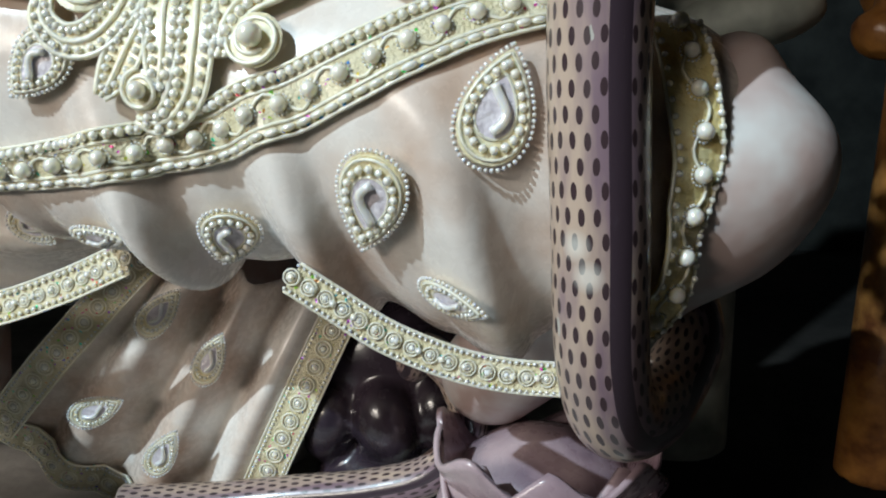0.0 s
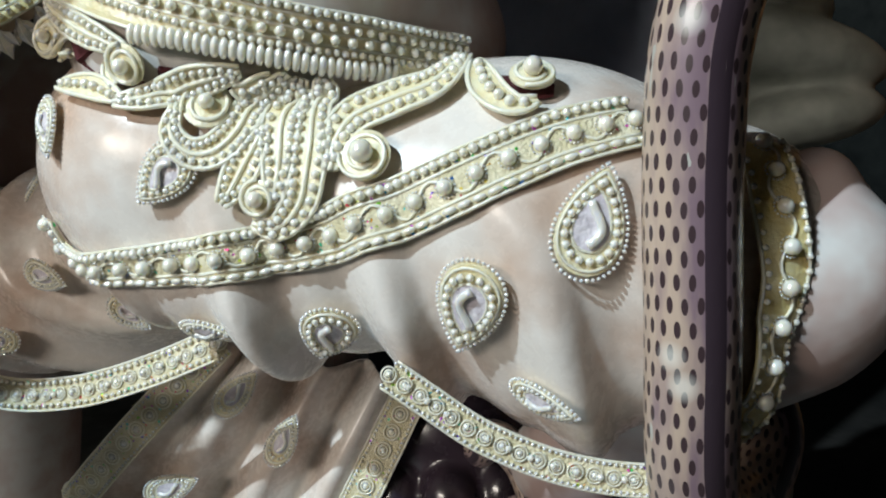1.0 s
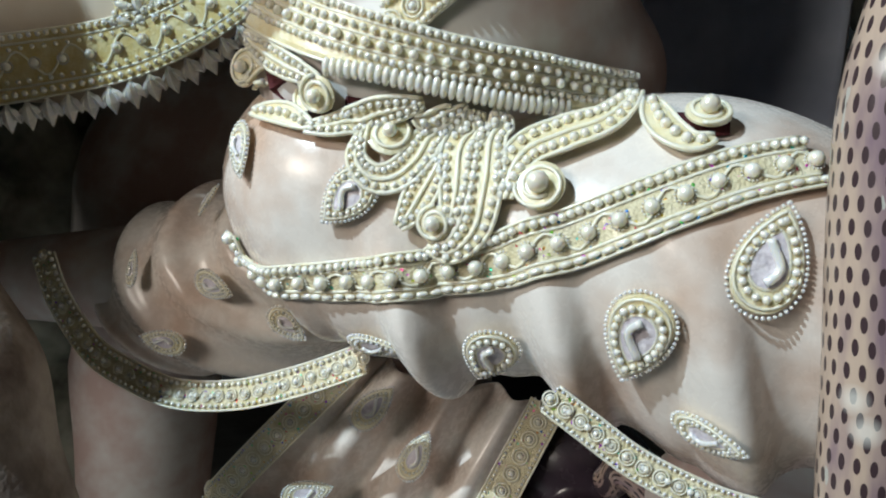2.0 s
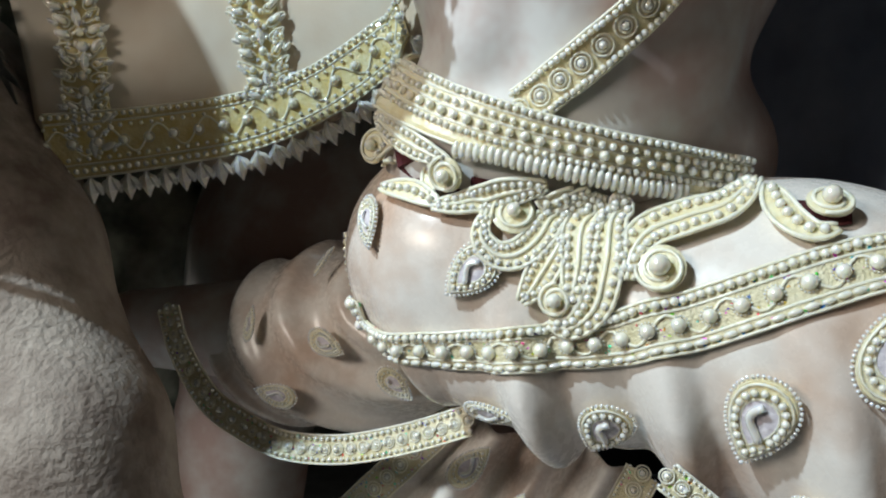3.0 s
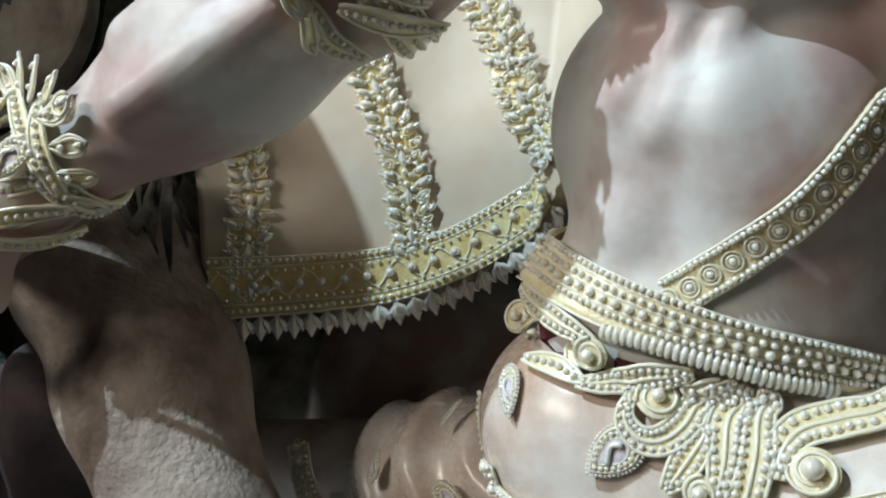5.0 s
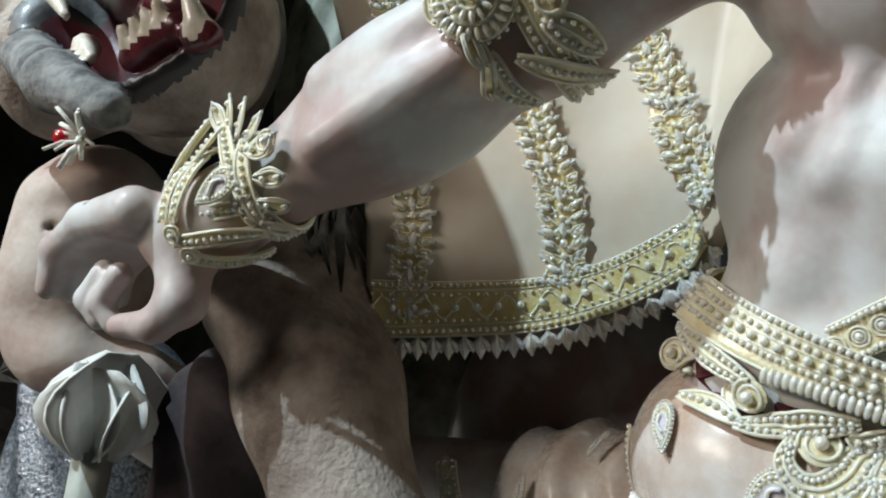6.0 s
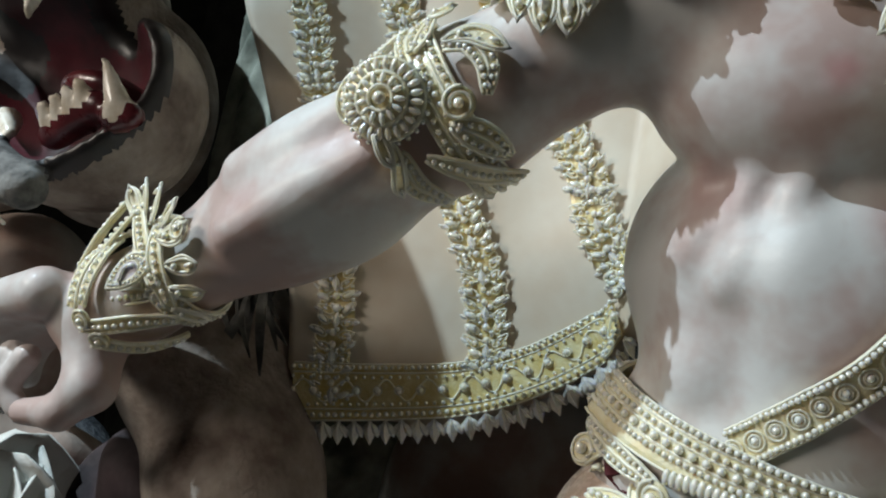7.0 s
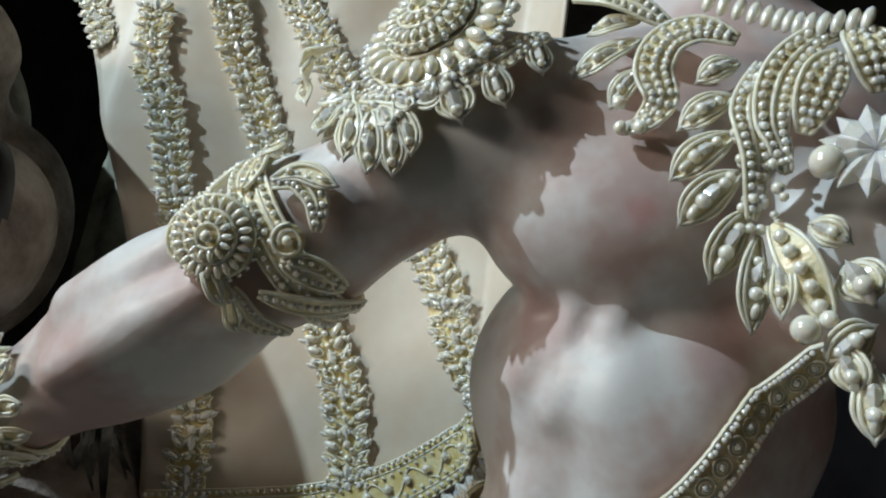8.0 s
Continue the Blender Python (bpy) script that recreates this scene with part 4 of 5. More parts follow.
hem_line = [(-0.842, 0.585, 1.094), (-0.80, 0.60, 1.102), (-0.717, 0.645, 1.119), (-0.627, 0.673, 1.142), (-0.544, 0.7, 1.179), (-0.475, 0.709, 1.226), (-0.428, 0.689, 1.266)]
hem_line = facing(hem_line, ON_SKIRT)
beaded_band("skirt_hem", hem_line, ON_SKIRT, lambda s: 0.080 - 0.020 * s, "wide golden pearl hem band of the cream skirt", [(0.44, 0.007, M_FAR, 0.0095), (-0.40, 0.008, M_FAR, 0.0105), (-0.22, 0.006, M_FAR, 0.012), (0.26, 0.0055, M_FAR, 0.013)],
            big=(0.010, 0.030, 0.02), wave=0.20, cords=(-0.5, 0.5, 0.34, -0.30), lift=0.007, thick=0.004, material=GOLD)
tips = course(hem_line, ON_SKIRT, 0.0225, 0.006)
tassel = holder("leaf_fringe", tips[0][0], "row of clear crystal leaves along the bottom of the hem", "fringe")
for i, (q, n, t, b) in enumerate(tips):
    down = -b if b.z > 0 else b
    edge = q + down * (0.039 - 0.009 * i / len(tips))
    for k in (-1, 0, 1):
        way = (down + t * 0.55 * k).normalized()
        piece(M_GEM, tassel, edge + way * 0.016 + n * 0.002 * k, 0.037 if k == 0 else 0.024, n, way)


# ---- rosettes, bracelet, armlet, shoulder piece, necklace ----
def rosette(parent, place, n, radius):
    """Domed flower: plate, radial rice pearls in two rings, rope rings and a knob."""
    x = n.orthogonal().normalized()
    y = n.cross(x)
    part("rosette_plate", disc(place, n, radius, 0.010, 28, 0.8), BACK, parent)
    loops = []
    for k, z in ((0.98, 0.008), (0.62, 0.016), (0.30, 0.021)):
        loops.append([place + (x * math.cos(a) + y * math.sin(a)) * radius * k + n * z for a in [2 * math.pi * j / 36 for j in range(37)]])
    part("rosette_cord", cord(loops, 0.0022), CORD, parent)
    for k, z, count, size in ((0.82, 0.014, 24, 0.34), (0.46, 0.021, 13, 0.30)):
        for j in range(count):
            a = 2 * math.pi * j / count
            w = x * math.cos(a) + y * math.sin(a)
            piece(M_RICE, parent, place + w * radius * k + n * z, radius * size * 0.62, n, w)
    for j in range(26):
        a = 2 * math.pi * j / 26
        w = x * math.cos(a) + y * math.sin(a)
        piece(M_FAR, parent, place + w * radius * 1.06 + n * 0.006, radius * 0.15, n, w)
    piece(M_BIG, parent, place + n * 0.025, radius * 0.30, n)


def cuff(parent, centre, axis, radius, width, tree, lift=0.004):
    axis = Vector(axis).normalized()
    x = axis.orthogonal().normalized()
    y = axis.cross(x)
    ring = [Vector(centre) + (x * math.cos(a) + y * math.sin(a)) * radius for a in [2 * math.pi * j / 20 for j in range(21)]]
    fine = course(ring, tree, 0.008, lift)
    part("cuff", ribbon(fine, width, 0.004), BACK, parent)
    part("cuff_cord", cord([rail(fine, c * width, 0.004) for c in (-0.5, -0.2, 0.2, 0.5)], 0.002), CORD, parent)
    for c in (-0.36, 0.0, 0.36):
        pearl_row(parent, course(ring, tree, 0.0095, lift + 0.004), c * width, 0.007, M_FAR, 0.0)


def petal(parent, points, tree, width, lift, pearls=2, snap=True):
    """A double cord loop round a thin plate that holds a row of pearls and a crystal."""
    fine = course(points, tree, 0.003, lift, snap)
    w = taper(width, 0.12, 0.62)
    part("petal_plate", ribbon(fine, lambda t: 0.86 * w(t), 0.0018), BACK, parent)
    loops = []
    for k, z in ((0.5, 0.0022), (0.34, 0.0030)):
        side_a, side_b = rail(fine, lambda t: k * w(t), z), rail(fine, lambda t: -k * w(t), z)
        end = fine[-1][0] + fine[-1][2] * width * 0.16 * (k / 0.5) + fine[-1][1] * z
        loops.append(side_a + [end] + side_b[::-1])
    part("petal_cord", cord(loops, 0.0017), CORD, parent)
    spots = course(points, tree, 0.002, lift + 0.003, snap)
    m = len(spots) - 1
    for k in range(max(2, pearls)):
        f = 0.30 + 0.52 * k / max(1, pearls - 1)
        q, n, t, b = spots[round(m * f)]
        size = 0.44 * w(f)
        if k == 1 and pearls > 2:
            piece(M_GEM, parent, q, size * 2.1, n, t)
        else:
            piece(M_RICE if k % 2 else M_PEARL, parent, q + n * size * 0.25, size, n, t)


arm_axis = Vector(WRIST) - Vector(ELBOW)
armlet = holder("armlet", (-0.51, 0.39, 1.41), "ivory rosette armlet with pearl leaves round the upper arm", "armlet")
cuff(armlet, (-0.53, 0.395, 1.43), Vector(ELBOW) - Vector(SHOULDER), 0.09, 0.040, ON_BODY)
hit, n_arm = frame_on(ON_BODY, [(-0.553, 0.31, 1.405)][0])
rosette(armlet, hit + n_arm * 0.012, n_arm, 0.040)
for pts, width, rows in (([(-0.532, 0.313, 1.447), (-0.532, 0.329, 1.484), (-0.534, 0.317, 1.502)], 0.026, 2), ([(-0.616, 0.330, 1.454), (-0.609, 0.330, 1.485), (-0.577, 0.330, 1.504)], 0.026, 2), ([(-0.504, 0.317, 1.452), (-0.484, 0.324, 1.46), (-0.466, 0.331, 1.446), (-0.465, 0.337, 1.419)], 0.022, 2), ([(-0.492, 0.33, 1.392), (-0.472, 0.35, 1.388), (-0.459, 0.38, 1.384)], 0.028, 2),
                        ([(-0.518, 0.339, 1.365), (-0.488, 0.366, 1.363), (-0.462, 0.418, 1.381)], 0.022, 1), ([(-0.547, 0.324, 1.359), (-0.537, 0.355, 1.344), (-0.517, 0.388, 1.343)], 0.024, 2), ([(-0.581, 0.291, 1.428), (-0.589, 0.298, 1.396), (-0.574, 0.303, 1.369)], 0.018, 1)):
    leaf(armlet, pts, ON_BODY, width, rows, lift=0.010, size=0.0062)
for pts, width in (([(-0.505, 0.318, 1.456), (-0.481, 0.327, 1.467), (-0.45, 0.338, 1.461)], 0.022), ([(-0.532, 0.329, 1.484), (-0.521, 0.328, 1.5), (-0.515, 0.324, 1.513)], 0.022), ([(-0.553, 0.314, 1.361), (-0.551, 0.327, 1.343), (-0.555, 0.35, 1.333)], 0.016), ([(-0.563, 0.306, 1.367), (-0.556, 0.309, 1.354), (-0.552, 0.318, 1.345)], 0.014)):
    petal(armlet, pts, ON_BODY, width, 0.014)
curl(armlet, [(-0.485, 0.327, 1.408)][0], ON_BODY, 0.016, 0.010, 1.4, 90, 0.014)

bracelet = holder("bracelet", WRIST, "cream openwork bracelet with a teardrop centre on the wrist", "bracelet")
cuff(bracelet, Vector(WRIST).lerp(Vector(ELBOW), 0.22), arm_axis, 0.065, 0.034, ON_BODY)
for pts, width, rows in (([(-0.93, 0.286, 1.155), (-0.922, 0.296, 1.221), (-0.908, 0.311, 1.268), (-0.896, 0.324, 1.29)], 0.020, 1), ([(-0.834, 0.279, 1.273), (-0.823, 0.3, 1.237), (-0.816, 0.325, 1.184)], 0.020, 1), ([(-0.921, 0.293, 1.137), (-0.864, 0.309, 1.155), (-0.82, 0.34, 1.174)], 0.018, 1), ([(-0.915, 0.304, 1.124), (-0.877, 0.332, 1.131), (-0.845, 0.374, 1.154)], 0.020, 1),
                         ([(-0.896, 0.294, 1.244), (-0.903, 0.287, 1.194), (-0.911, 0.287, 1.16)], 0.014, 1)):
    leaf(bracelet, pts, ON_BODY, width, rows, lift=0.010, size=0.007, tip=0.6)
for base, tip_ in (((-0.868, 0.300, 1.262), (-0.893, 0.292, 1.298)), ((-0.858, 0.298, 1.262), (-0.861, 0.290, 1.306)), ((-0.843, 0.297, 1.260), (-0.832, 0.290, 1.302)), ((-0.828, 0.297, 1.256), (-0.803, 0.292, 1.288))):
    petal(bracelet, [base, Vector(base).lerp(Vector(tip_), 0.5), tip_], ON_BODY, 0.022, 0.004, snap=False)
for pts, width in (([(-0.817, 0.301, 1.244), (-0.794, 0.302, 1.252), (-0.777, 0.301, 1.266)], 0.026), ([(-0.804, 0.305, 1.223), (-0.786, 0.309, 1.226), (-0.766, 0.312, 1.233)], 0.022),
                   ([(-0.806, 0.314, 1.203), (-0.791, 0.323, 1.203), (-0.774, 0.329, 1.209)], 0.020), ([(-0.815, 0.326, 1.185), (-0.806, 0.34, 1.183), (-0.799, 0.357, 1.184)], 0.018)):
    petal(bracelet, pts, ON_BODY, width, 0.014)
for pts, width in (([(-0.972, 0.302, 1.195), (-0.935, 0.296, 1.243), (-0.900, 0.296, 1.284)], 0.018), ([(-0.955, 0.300, 1.185), (-0.912, 0.292, 1.230), (-0.872, 0.294, 1.275)], 0.016),
                   ([(-0.872, 0.293, 1.278), (-0.845, 0.290, 1.238), (-0.818, 0.296, 1.197)], 0.020), ([(-0.955, 0.302, 1.165), (-0.89, 0.298, 1.172), (-0.822, 0.310, 1.190)], 0.018), ([(-0.94, 0.31, 1.145), (-0.885, 0.315, 1.145), (-0.835, 0.33, 1.165)], 0.018)):
    leaf(bracelet, pts, ON_BODY, width, 1, lift=0.0, size=0.0075, tip=0.6, snap=False)
wrist_drop = motif([(-0.857, 0.296, 1.202)][0], [(-0.902, 0.29, 1.158)][0], ON_BODY, 0.048, 0.070, "cream teardrop centre of the bracelet with golden pearls", "", lift=0.012, seeds=False)
for spot in ([(-0.912, 0.291, 1.148)], [(-0.901, 0.307, 1.13)], [(-0.786, 0.302, 1.259)]):
    curl(bracelet, spot[0], ON_BODY, 0.013, 0.008, 1.3, 60, 0.014)

epaulette = holder("shoulder_ornament", (-0.37, 0.36, 1.60), "large layered ivory rosette with drop pearls on the shoulder", "ornament")
hit, n_sh = Vector([(-0.374, 0.36, 1.626)][0]), Vector((-0.12, -0.92, 0.30)).normalized()
rosette(epaulette, hit + n_sh * 0.005, n_sh, 0.078)
rosette(epaulette, hit + n_sh * 0.024, n_sh, 0.044)
for pts, width in (([(-0.477, 0.365, 1.577), (-0.495, 0.365, 1.562), (-0.513, 0.365, 1.544)], 0.030), ([(-0.458, 0.354, 1.551), (-0.471, 0.355, 1.53), (-0.471, 0.342, 1.506)], 0.030), ([(-0.442, 0.353, 1.539), (-0.438, 0.342, 1.507), (-0.439, 0.34, 1.486)], 0.028), ([(-0.42, 0.348, 1.529), (-0.418, 0.345, 1.501), (-0.42, 0.347, 1.479)], 0.028), ([(-0.405, 0.348, 1.528), (-0.398, 0.349, 1.505), (-0.4, 0.354, 1.482)], 0.026),
                   ([(-0.395, 0.349, 1.54), (-0.383, 0.351, 1.519), (-0.382, 0.355, 1.501)], 0.024), ([(-0.349, 0.347, 1.561), (-0.339, 0.35, 1.547), (-0.334, 0.355, 1.532)], 0.036), ([(-0.313, 0.352, 1.575), (-0.307, 0.355, 1.561), (-0.301, 0.361, 1.546)], 0.026), ([(-0.289, 0.37, 1.603), (-0.282, 0.37, 1.587), (-0.278, 0.372, 1.574)], 0.024), ([(-0.385, 0.35, 1.554), (-0.362, 0.348, 1.548), (-0.348, 0.348, 1.556)], 0.026),
                   ([(-0.530, 0.365, 1.622), (-0.539, 0.365, 1.596), (-0.529, 0.365, 1.568)], 0.026), ([(-0.502, 0.365, 1.632), (-0.532, 0.365, 1.629), (-0.544, 0.365, 1.617)], 0.026)):
    petal(epaulette, pts, ON_BODY, width, 0.020 if pts[0][0] > -0.46 else 0.004, 3, snap=pts[0][0] > -0.46)
for pts, width, rows in (([(-0.448, 0.302, 1.571), (-0.432, 0.32, 1.561), (-0.398, 0.351, 1.55), (-0.354, 0.348, 1.55)], 0.024, 2), ([(-0.477, 0.365, 1.650), (-0.485, 0.365, 1.617), (-0.465, 0.365, 1.588)], 0.020, 2), ([(-0.348, 0.348, 1.55), (-0.308, 0.354, 1.578), (-0.272, 0.349, 1.612), (-0.251, 0.345, 1.629)], 0.022, 2)):
    leaf(epaulette, pts, ON_BODY, width, rows, lift=0.018, size=0.0062)

# drop at the lower edge: a pearl ring with petals all round its foot
fan_at, fan_n = Vector((-0.433, 0.345, 1.562)), Vector((-0.15, -1, 0.25)).normalized()
fan_x = fan_n.cross(Vector((0, 0, 1))).normalized()
fan_z = fan_x.cross(fan_n)
fan_ring = [fan_at + (fan_x * math.cos(a) + fan_z * math.sin(a)) * 0.026 for a in [math.pi * (0.95 + 1.1 * j / 12) for j in range(13)]]
leaf(epaulette, fan_ring, ON_BODY, 0.013, 1, lift=0.003, size=0.0085, tip=0.8, snap=False)
for j in range(8):
    a = math.pi * (0.98 + 1.0 * j / 7)
    way = fan_x * math.cos(a) + fan_z * math.sin(a)
    petal(epaulette, [fan_at + way * 0.030, fan_at + way * 0.047, fan_at + way * (0.060 + 0.006 * (j % 2))], ON_BODY, 0.021, 0.004, 3, snap=False)
# ring of white baguettes along the foot of the big rosette
for j in range(26):
    a = math.pi * (1.02 + 0.96 * j / 25)
    way = fan_x * math.cos(a) + fan_z * math.sin(a)
    piece(M_BAGUETTE, epaulette, hit + n_sh * 0.016 + way * 0.084, 0.015, n_sh, way)

collar = holder("necklace", (-0.066, 0.40, 1.593), "heavy layered ivory leaf necklace with pearls and crystal drops", "necklace")
NECK = 0.393


def neck_line(points, bow=0.0):
    return [Vector((x, NECK - bow * math.sin(math.pi * k / (len(points) - 1)), z)) for k, (x, z) in enumerate(points)]


for pts, width, rows in (([(-0.106, 1.607), (-0.135, 1.618), (-0.162, 1.608), (-0.173, 1.581), (-0.165, 1.551), (-0.180, 1.533), (-0.200, 1.529)], 0.032, 3),
                         ([(-0.028, 1.604), (-0.050, 1.594), (-0.072, 1.564), (-0.077, 1.522), (-0.064, 1.484)], 0.028, 2),
                         ([(-0.029, 1.585), (-0.041, 1.557), (-0.054, 1.517)], 0.034, 3),
                         ([(-0.087, 1.583), (-0.096, 1.536), (-0.089, 1.490), (-0.092, 1.446)], 0.026, 2),
                         ([(-0.074, 1.442), (-0.054, 1.408), (-0.034, 1.366)], 0.028, 1),
                         ([(-0.255, 1.669), (-0.208, 1.656), (-0.164, 1.630)], 0.026, 2),
                         ([(-0.022, 1.610), (-0.009, 1.583), (-0.003, 1.549)], 0.034, 3)):
    leaf(collar, neck_line(pts, 0.012), ON_BODY, width, rows, lift=0.0, size=0.0068 if rows > 1 else 0.0115, snap=False)
for x0, z0, x1, z1, width in ((-0.189, 1.621, -0.246, 1.586, 0.022), (-0.192, 1.641, -0.235, 1.628, 0.021), (-0.186, 1.590, -0.209, 1.552, 0.020), (-0.105, 1.588, -0.135, 1.570, 0.021), (-0.108, 1.557, -0.148, 1.527, 0.025), (-0.107, 1.522, -0.152, 1.482, 0.028), (-0.102, 1.487, -0.143, 1.443, 0.031), (-0.094, 1.454, -0.118, 1.398, 0.030),
                           (-0.086, 1.434, -0.088, 1.359, 0.026), (-0.067, 1.419, -0.066, 1.370, 0.021), (-0.048, 1.442, -0.023, 1.427, 0.022), (-0.026, 1.349, -0.018, 1.319, 0.025), (-0.008, 1.337, -0.007, 1.288, 0.027), (-0.035, 1.341, -0.008, 1.364, 0.027), (-0.023, 1.412, -0.008, 1.384, 0.036)):
    root, tip_ = Vector((x0, NECK + 0.004, z0)), Vector((x1, NECK - 0.004, z1))
    petal(collar, [root, root.lerp(tip_, 0.5) + Vector((0, -0.008, 0)), tip_], ON_BODY, width, 0.0, 4, snap=False)
# loose pearls that fill the stems
for k in range(46):
    f = k / 45
    stem_at = neck_line([(-0.091, 1.558), (-0.090, 1.502), (-0.082, 1.458)][:3])[min(2, int(f * 3))]
    piece(M_PEARL, collar, stem_at + Vector((random.uniform(-0.016, 0.016), random.uniform(-0.014, -0.002), random.uniform(-0.022, 0.022))), random.uniform(0.006, 0.0105), (0, -1, 0))
for q in spline(neck_line([(-0.129, 1.643), (-0.082, 1.621), (-0.050, 1.609), (-0.009, 1.608)]), 4):
    piece(M_RICE, collar, q + Vector((0, -0.012, 0.0)), 0.013, (0, -1, 0), (0.35, 0, 1))
for (x, z), size in (((-0.037, 1.488), 0.027), ((-0.050, 1.358), 0.022), ((-0.200, 1.552), 0.013), ((-0.197, 1.528), 0.013), ((-0.180, 1.527), 0.012), ((-0.035, 1.366), 0.014)):
    piece(M_BIG, collar, Vector((x, NECK - 0.012, z)), size, (0, -1, 0))
star_at = Vector((-0.005, NECK - 0.006, 1.496))
for k in range(11):
    a = 2 * math.pi * k / 11
    way = Vector((math.cos(a), -0.25, math.sin(a))).normalized()
    piece(M_LEAFGEM, collar, star_at + way * 0.020, 0.040, (0, -1, 0.1), way)


# ---- snakes ----
def snake_skin(name, around, along):
    """Tan scales with dark oval spots and a dark glossy ridge, laid by the coat's own coordinates."""
    m = principled(name, (0.5, 0.4, 0.3), 0.28, coat=0.4)
    uv = node(m, "ShaderNodeUVMap")
    sep = node(m, "ShaderNodeSeparateXYZ")
    link(m, uv, "UV", sep, "Vector")

    def calc(op, a, b=None):
        n = node(m, "ShaderNodeMath")
        n.operation = op
        for i, v in enumerate((a, b)):
            if v is None:
                continue
            if isinstance(v, (int, float)):
                n.inputs[i].default_value = v
            else:
                m.node_tree.links.new(v, n.inputs[i])
        return n.outputs[0]
    wob = node(m, "ShaderNodeTexNoise", Scale=7.0)
    link(m, uv, "UV", wob, "Vector")
    jit = calc("MULTIPLY", calc("SUBTRACT", wob.outputs["Fac"], 0.5), 0.5)
    v = calc("ADD", calc("MULTIPLY", sep.outputs["Y"], along), jit)
    row = calc("FLOOR", v)
    u = calc("ADD", calc("MULTIPLY", sep.outputs["X"], around), calc("MULTIPLY", calc("MODULO", row, 2.0), 0.5))
    du, dv = calc("SUBTRACT", calc("FRACT", u), 0.5), calc("SUBTRACT", calc("FRACT", v), 0.5)
    r = calc("SQRT", calc("ADD", calc("MULTIPLY", calc("POWER", du, 2.0), 1.9), calc("MULTIPLY", calc("POWER", dv, 2.0), 0.75)))
    spot = calc("LESS_THAN", r, 0.31)
    ridge = calc("LESS_THAN", calc("ABSOLUTE", calc("SUBTRACT", sep.outputs["X"], 0.5)), 0.036)
    big = node(m, "ShaderNodeTexNoise", Scale=9.0, Detail=5.0)
    link(m, uv, "UV", big, "Vector")
    ramp = node(m, "ShaderNodeValToRGB")
    ramp.color_ramp.elements[0].position, ramp.color_ramp.elements[0].color = 0.35, (0.22, 0.15, 0.18, 1)
    ramp.color_ramp.elements[1].position, ramp.color_ramp.elements[1].color = 0.62, (0.50, 0.38, 0.30, 1)
    back = calc("ADD", big.outputs["Fac"], calc("MULTIPLY", calc("SUBTRACT", calc("ABSOLUTE", calc("SUBTRACT", sep.outputs["X"], 0.5)), 0.13), 1.6))
    m.node_tree.links.new(back, ramp.inputs["Fac"])
    a, b = node(m, "ShaderNodeMixRGB"), node(m, "ShaderNodeMixRGB")
    link(m, ramp, "Color", a, "Color1")
    a.inputs["Color2"].default_value = (0.05, 0.03, 0.035, 1)
    m.node_tree.links.new(spot, a.inputs["Fac"])
    link(m, a, "Color", b, "Color1")
    b.inputs["Color2"].default_value = (0.045, 0.03, 0.04, 1)
    m.node_tree.links.new(ridge, b.inputs["Fac"])
    chips = node(m, "ShaderNodeTexNoise", Scale=16.0, Detail=3.0)
    link(m, uv, "UV", chips, "Vector")
    worn = calc("GREATER_THAN", chips.outputs["Fac"], 0.72)
    c = node(m, "ShaderNodeMixRGB")
    link(m, b, "Color", c, "Color1")
    c.inputs["Color2"].default_value = (0.45, 0.44, 0.40, 1)
    m.node_tree.links.new(worn, c.inputs["Fac"])
    link(m, c, "Color", shader(m), "Base Color")
    bump = node(m, "ShaderNodeBump", Strength=0.5, Distance=0.002)
    m.node_tree.links.new(calc("SUBTRACT", 1.0, spot), bump.inputs["Height"])
    link(m, bump, "Normal", shader(m), "Normal")
    return m


def snake(name, points, radius, face, label, skin):
    """A tapered round body; face(s) is the way its ridge looks."""
    path = spline(points, 20)
    m = len(path)
    sides = 24
    verts, faces, uvs = [], [], []
    length = 0.0
    for i, q in enumerate(path):
        t = (path[min(i + 1, m - 1)] - path[max(i - 1, 0)]).normalized()
        front = Vector(face)
        front = (front - t * front.dot(t)).normalized()
        side = t.cross(front)
        if i:
            length += (q - path[i - 1]).length
        r = radius(i / (m - 1))
        for k in range(sides + 1):
            a = 2 * math.pi * (k / sides - 0.5)
            w = 1 + 0.05 * max(0, math.cos(a)) ** 12
            verts.append(q + (front * math.cos(a) * w + side * math.sin(a)) * r)
            uvs.append((k / sides, length))
    for i in range(m - 1):
        for k in range(sides):
            a = i * (sides + 1) + k
            faces.append((a, a + 1, a + sides + 2, a + sides + 1))
    me = bpy.data.meshes.new(name)
    me.from_pydata(verts, [], faces)
    layer = me.uv_layers.new(name="coat")
    for loop in me.loops:
        layer.data[loop.index].uv = uvs[loop.vertex_index]
    me.polygons.foreach_set("use_smooth", [True] * len(me.polygons))
    me.update()
    return thing(name, me, skin, label, "snake")


